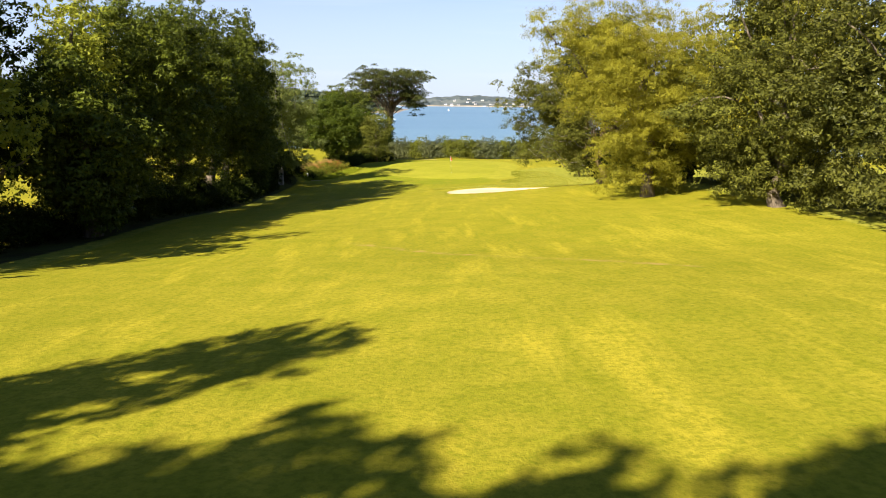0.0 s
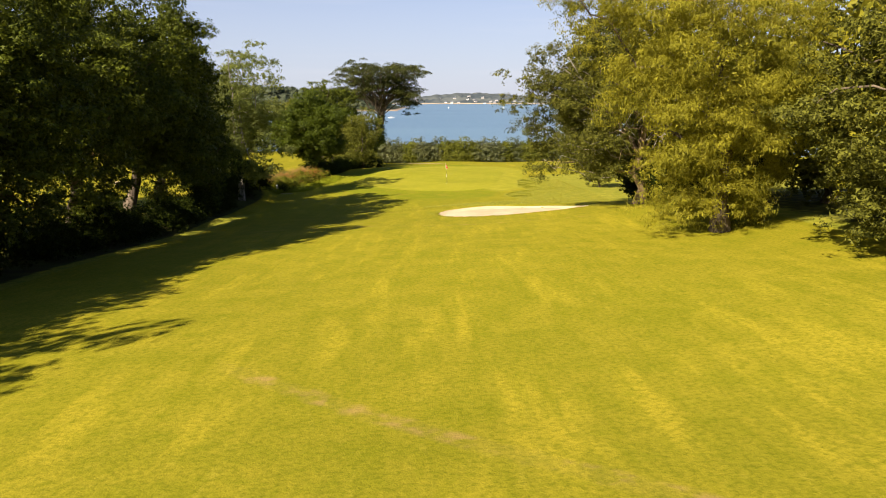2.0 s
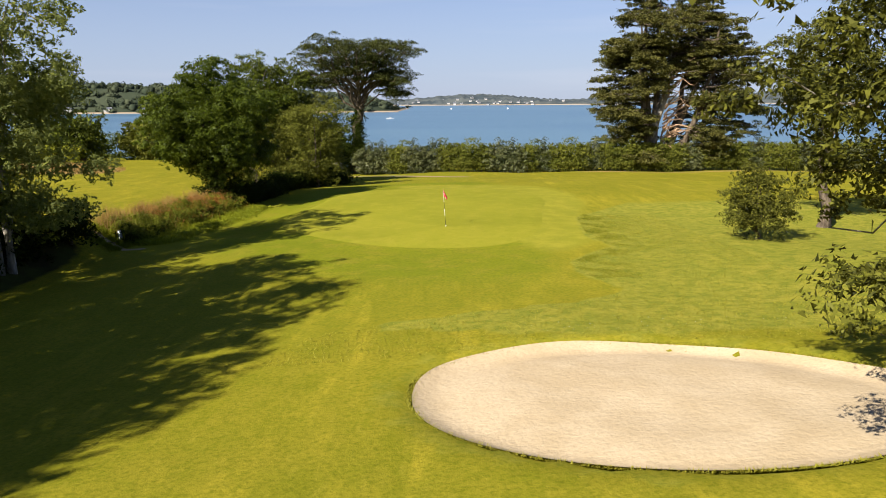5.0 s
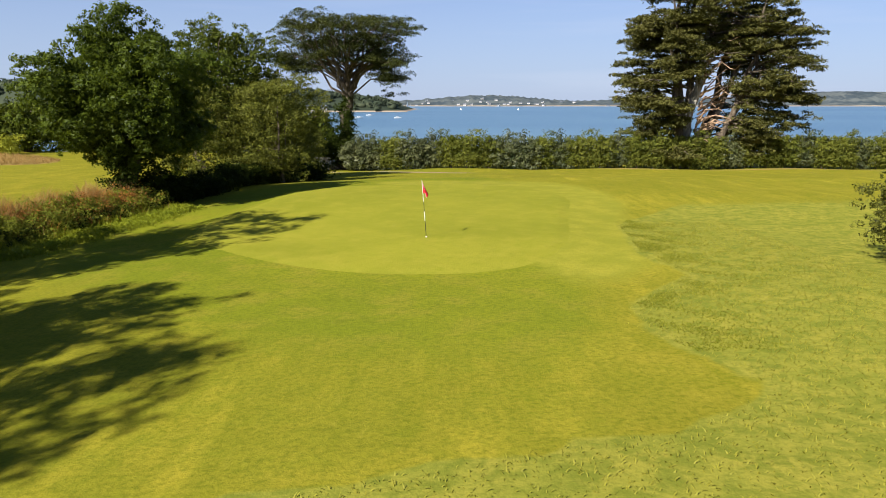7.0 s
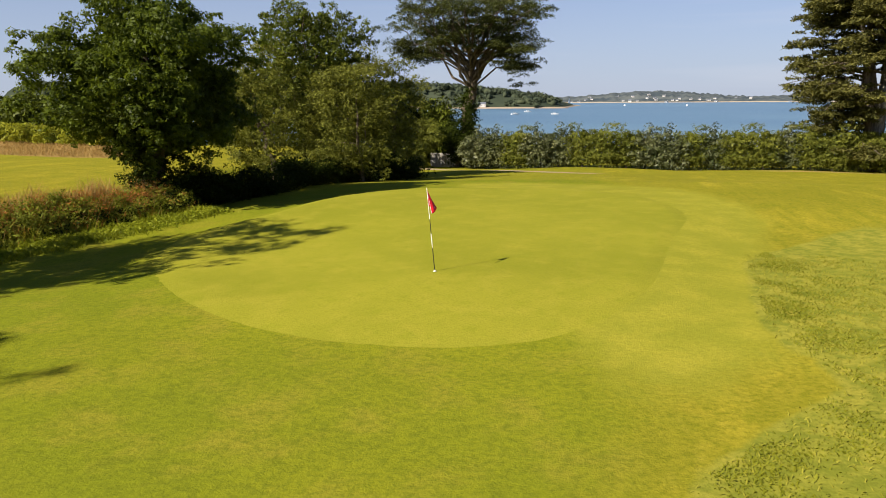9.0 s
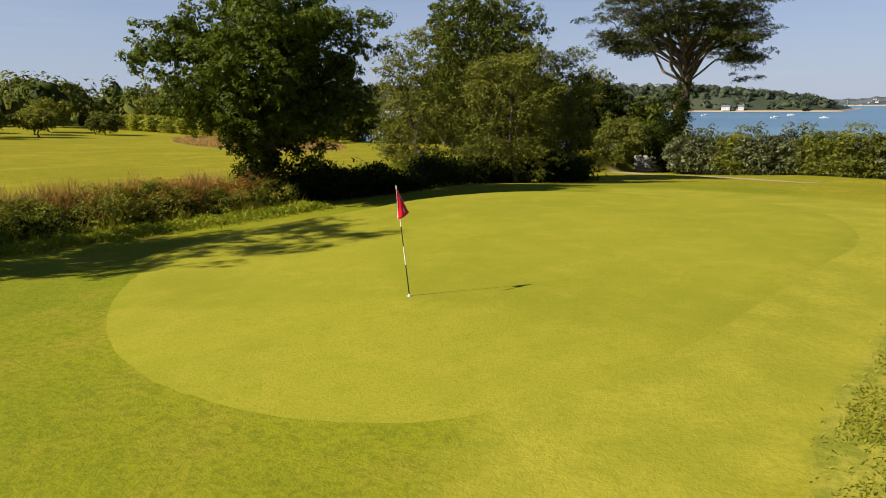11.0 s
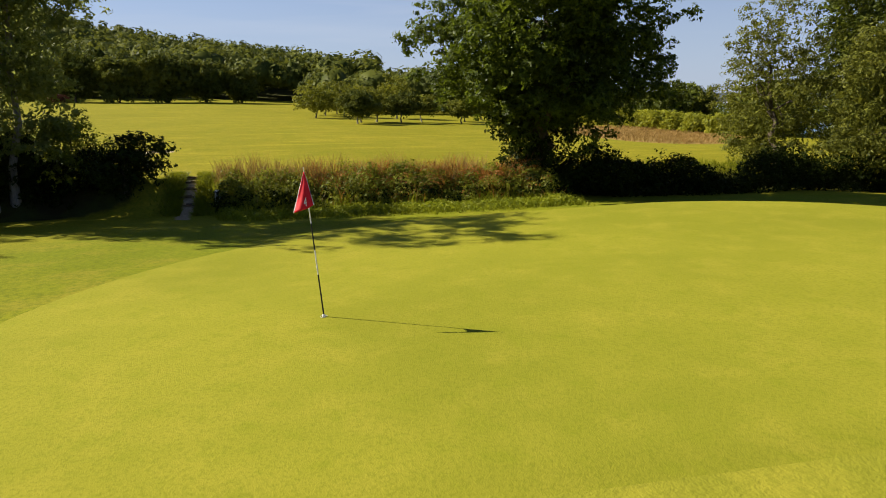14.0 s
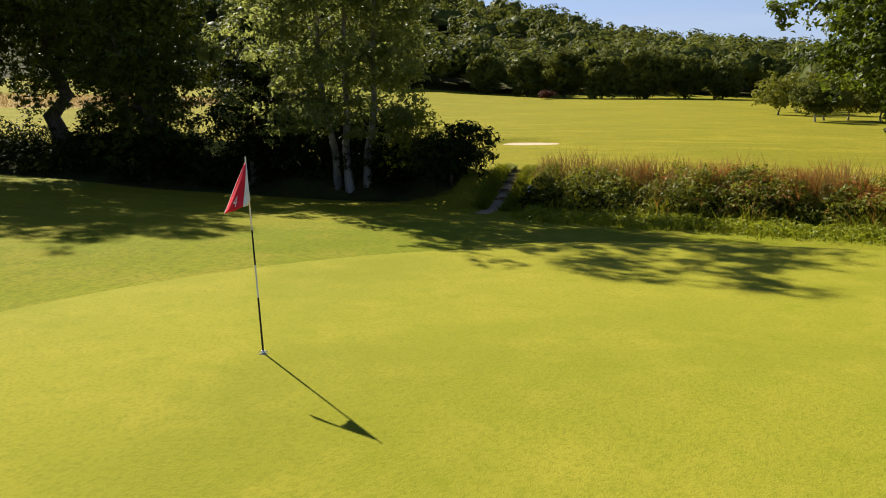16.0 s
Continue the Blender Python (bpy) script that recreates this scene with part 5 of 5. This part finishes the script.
bearing, far = np.radians(rng.uniform(-42, 34, 900)), 195 + 200 * rng.random(900) ** 1.1
x, y = -np.cos(bearing) * far, np.sin(bearing) * far
wood("hill_woods", np.stack([x, y, ground_z(x, y)], -1), rng.uniform(8, 15, 900), 8.2, 260, 0.75, WOOD_LEAF, "dense mixed woods covering the hill")
bearing, far = np.radians(rng.uniform(12, 66, 380)), 104 + 95 * rng.random(380)
x, y = -np.cos(bearing) * far, np.sin(bearing) * far
k = (y < 76) | (x < -72)
wood("field_woods", np.stack([x, y, ground_z(x, y)], -1)[k], rng.uniform(5, 8.6, k.sum()), 4.2, 230, 0.36, WOOD_LEAF, "belt of dark trees beyond the field")
x, y = scatter(900, -84, -46, 50, 54)
x = np.round((x + 0.5 * y) / 3.4) * 3.4 - 0.5 * y + rng.normal(size=900) * 0.55
P, N = clump_leaves(np.stack([x, y, ground_z(x, y) + rng.uniform(0.2, 1.8, 900)], -1), np.full(900, 0.6), 70)
tagged(leaf_mesh("vine_rows", P, N, 0.16, CROP_LEAF, None), "light green leafy crop beyond the meadow", "crop", kind="stuff")
x = rng.uniform(-100, -20, 1000)
y = 68 - 0.02 * (x + 20) + rng.normal(size=1000) * 1.6
P, N = clump_leaves(np.stack([x, y, ground_z(x, y) + rng.uniform(0.1, 4.2, 1000)], -1), rng.uniform(0.5, 1.1, 1000), 36)
tagged(leaf_mesh("shore_thicket", P, N, 0.2, OAK_LEAF, None), "dense dark thicket along the shore's edge", "thicket", kind="stuff")
bearing, far = np.radians(rng.uniform(-150, -95, 220)), 60 + 90 * rng.random(220)
x, y = -np.cos(bearing) * far, np.sin(bearing) * far - 60
wood("back_woods", np.stack([x, y, ground_z(x, y)], -1), rng.uniform(9, 13, 220), 4.4, 40, 0.9, WOOD_LEAF, "trees closing the place behind the fairway")
x, y = rng.uniform(34, 90, 160), rng.uniform(-120, -8, 160)
wood("side_woods", np.stack([x, y, ground_z(x, y)], -1), rng.uniform(9, 13, 160), 4.4, 40, 0.9, WOOD_LEAF, "trees beyond the sunny side of the fairway")

# ---- fence by the cedar ----
GREY_WOOD = plain("grey_wood", (0.30, 0.28, 0.25), 0.85, 0, 0.25, 5)
fence = tagged(new("garden_fence"), "grey wooden fence half hidden by shrubs", "fence")
fence.location = (-16.2, 66.2, float(ground_z(-14.2, 66.2)) - 0.1)
for i in range(22):
    part("board", block((0.16, 0.03, 1.7 + 0.04 * math.sin(i * 2.2)), (i * 0.18, 0, 0.85), 0.006), GREY_WOOD, fence)
for z in (0.4, 1.05):
    part("rail", block((4.0, 0.05, 0.09), (1.9, 0.05, z), 0.006), GREY_WOOD, fence)

# ---- cape, far shore, houses, boats ----
m = Mat("hazed_shore_land")
sep = m.node("ShaderNodeSeparateXYZ")
m.link(m.pos.outputs["Position"], sep.inputs[0])
hz = m.math("ADD", sep.outputs["Z"], m.math("MULTIPLY", m.math("SUBTRACT", m.noise(0.02, 3), 0.5), 2.5))
# bluish grey: distance haze is painted into the coast's own colours
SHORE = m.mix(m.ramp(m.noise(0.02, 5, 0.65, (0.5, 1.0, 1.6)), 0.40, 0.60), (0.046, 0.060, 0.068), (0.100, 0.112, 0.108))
SHORE = m.mix(m.ramp(hz, -5.6, -4.2, 1, 0), SHORE, (0.42, 0.33, 0.23))
SHORE = m.done(SHORE, 0.95, 0, 0.05)


def cape_z(x, y):
    along = np.interp(x, (-900, -500, -330, -230, -150, -90, -62, -40), (30, 30, 24, 22, 15, 7, 1.5, -8))
    return -8.5 + (along + 3) * smooth(0, 60, y - 905) * smooth(1300, 1150, y) + 3.0 * smooth(898, 910, y) * smooth(-30, -60, x)


cx, cy = np.linspace(-900, -20, 90), np.linspace(890, 1300, 30)
m = Mat("cape_land")
sep = m.node("ShaderNodeSeparateXYZ")
m.link(m.pos.outputs["Position"], sep.inputs[0])
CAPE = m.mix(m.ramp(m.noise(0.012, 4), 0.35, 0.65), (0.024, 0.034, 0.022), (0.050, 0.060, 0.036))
CAPE = m.done(m.mix(m.ramp(sep.outputs["Z"], -6.2, -4.8, 1, 0), CAPE, (0.36, 0.28, 0.20)), 0.95, 0, 0.05)
cape, _ = sheet("cape", cx, cy, cape_z, CAPE)
tagged(cape, "wooded rocky cape reaching into the bay", "cape", kind="structure")
x, y = rng.uniform(-880, -66, 640), 910 + 150 * rng.random(640)
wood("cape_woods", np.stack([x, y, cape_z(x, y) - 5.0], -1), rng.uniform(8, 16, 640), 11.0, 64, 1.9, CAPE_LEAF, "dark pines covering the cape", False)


def far_z(x, y):
    ridge = 16 + 10 * np.sin(x * 0.004 + 1) + 6 * np.sin(x * 0.011) + 22 * smooth(450, 1100, x) + 12 * smooth(-200, -900, x)
    trees = 2.5 * np.sin(x * 0.13) * np.sin(x * 0.047 + 1) + 2.0 * np.sin(x * 0.31 + y * 0.11)
    return -9 + (ridge + 4) * smooth(0, 220, y - 2190) + trees * smooth(40, 120, y - 2190)


fx, fy = np.linspace(-3800, 3800, 900), np.linspace(2180, 2700, 14)
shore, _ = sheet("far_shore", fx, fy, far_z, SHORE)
tagged(shore, "hazy low coast with a beach across the bay", "coast", kind="structure")
LIME = plain("lime_render", (0.50, 0.48, 0.45), 0.8, 0, 0.15, 0.3)
SLATE = plain("slate", (0.10, 0.11, 0.13), 0.6)
GLASS = plain("dark_pane", (0.03, 0.035, 0.045), 0.15)


def house(x, y, z, w, d, h, turn, label, group):
    top = tagged(new("house"), label, "house", group)
    top.matrix_basis = pose(x, y, z, 0, 0, turn)
    wall = part("wall", block((w, d, h), (0, 0, h / 2)), LIME, top)
    bm = bmesh.new()
    e = 0.4
    v = [bm.verts.new(p) for p in ((-w / 2 - e, -d / 2 - e, h), (w / 2 + e, -d / 2 - e, h), (w / 2 + e, d / 2 + e, h), (-w / 2 - e, d / 2 + e, h), (-w / 2 - e, 0, h + d * 0.55), (w / 2 + e, 0, h + d * 0.55))]
    for f in ((0, 1, 5, 4), (2, 3, 4, 5), (1, 2, 5), (3, 0, 4), (3, 2, 1, 0)):
        bm.faces.new([v[i] for i in f])
    roof = part("roof", bm, SLATE, top)
    part("chimney", block((0.9, 0.6, 1.6), (w * 0.38, 0, h + d * 0.5)), WHITE, roof)
    for i in range(max(2, int(w / 3.2))):
        part("window", block((1.1, 0.12, 1.5), (-w / 2 + 1.6 + i * 3.0, -d / 2 - 0.03, h * 0.5)), GLASS, wall)
    return top


first = house(-369, 908, -5.5, 16, 9, 7, 6, "white house with a slate roof on the cape's shore", "houses of the cape")
for x, w, t in ((-345, 12, -8), (-312, 18, 4), (-288, 12, 0), (-268, 10, 10), (-170, 14, 4), (-155, 9, 0), (-420, 14, 5), (-470, 12, -6)):
    copy_thing(first, Matrix.LocRotScale((x, 909 + 3 * math.sin(x), -5.5), Euler((0, 0, radians(t))), (0.6, 0.7, 0.55)))
first.scale = (0.6, 0.7, 0.55)
distant = house(60, 2235, float(far_z(60, 2235)) - 0.5, 9, 7, 4.5, 0, "small white house on the far coast", "houses of the far coast")
for i in range(46):
    x = rng.normal() * 260 + (40 if i % 2 else -140) if i < 55 else rng.uniform(-900, 2000)
    y = 2215 + rng.random() * 110
    copy_thing(distant, Matrix.LocRotScale((x, y, float(far_z(x, y)) - 0.5), Euler((0, 0, rng.uniform(-0.5, 0.5))), (0.9, 0.9, rng.uniform(0.5, 0.8))))
first = house(-84, 75.5, 0, 9, 7, 4.5, -39, "white house among trees beyond the field", "houses by the field")
first.location.z = float(ground_z(-84, 75.5)) - 0.2
first.scale = (0.5, 0.5, 0.5)

HULL = plain("boat_hull", (0.75, 0.75, 0.74), 0.35, 0, 0.08)
SAIL = plain("sail_cloth", (0.8, 0.8, 0.78), 0.7, 0, 0.05)
METAL = plain("mast_metal", (0.6, 0.6, 0.62), 0.35, 0.8, 0.1)


def boat(x, y, size, turn, sail, label):
    top = tagged(new("sailing_boat" if sail else "motor_boat"), label, "boat", "boats in the bay")
    top.matrix_basis = Matrix.LocRotScale((x, y, -7.0), Euler((0, 0, radians(turn))), (size,) * 3)
    bm = bmesh.new()
    ring = []
    for u in np.linspace(-1, 1, 9):
        w = 1.25 * (1 - max(0, u) ** 2.2) * (0.82 if u < -0.9 else 1)
        ring.append([bm.verts.new(p) for p in ((u * 4.2, -w - 0.02, 1.0 + 0.25 * u * u), (u * 4.0, -w * 0.6, -0.25), (u * 4.0, w * 0.6, -0.25), (u * 4.2, w + 0.02, 1.0 + 0.25 * u * u))])
    for a, b in zip(ring, ring[1:]):
        for i in range(4):
            bm.faces.new((a[i], b[i], b[(i + 1) % 4], a[(i + 1) % 4]))
    bm.faces.new(ring[0][::-1])
    part("hull", bm, HULL, top)
    cabin = part("cabin", block((2.6, 1.5, 0.9), (-0.2, 0, 1.4), 0.15), HULL, top)
    part("window", block((1.6, 1.54, 0.3), (-0.1, 0, 1.55)), GLASS, cabin)
    if sail:
        mast = part("mast", rod(0.07, 0.05, 1.0, 10.5, 8), METAL, top)
        if sail > 1:
            bm = bmesh.new()
            bm.faces.new([bm.verts.new(p) for p in ((0.1, 0, 10.2), (-0.6, 0.22, 6.0), (-3.4, 0.35, 2.1), (0.1, 0, 2.0))])
            bm.faces.new([bm.verts.new(p) for p in ((0.2, 0, 9.2), (0.25, 0.05, 2.2), (3.8, 0.2, 1.6))])
            part("sail", bm, SAIL, mast).modifiers.new("thickness", "SOLIDIFY").thickness = 0.03
    return top


boat(-80, 1545, 1.5, 70, 2, "white sailing yacht under sail in the bay")
for x, y, s, t, k in ((-65, 533, 0.8, 30, 0), (-36, 541, 0.7, 10, 0), (-187, 507, 1, 50, 1), (-170, 510, 0.9, 120, 0), (-145, 514, 1, 30, 1), (-160, 540, 0.8, 0, 1), (-205, 560, 0.9, 20, 0), (-178, 600, 1, 70, 1), (-68, 645, 0.8, 20, 0), (-130, 620, 0.8, 40, 0), (26, 1174, 1.2, 90, 0), (118, 1159, 1.2, 80, 0)):
    boat(x, y, s, t, k, "moored white yacht with a bare mast" if k else "small white motor boat at its mooring")
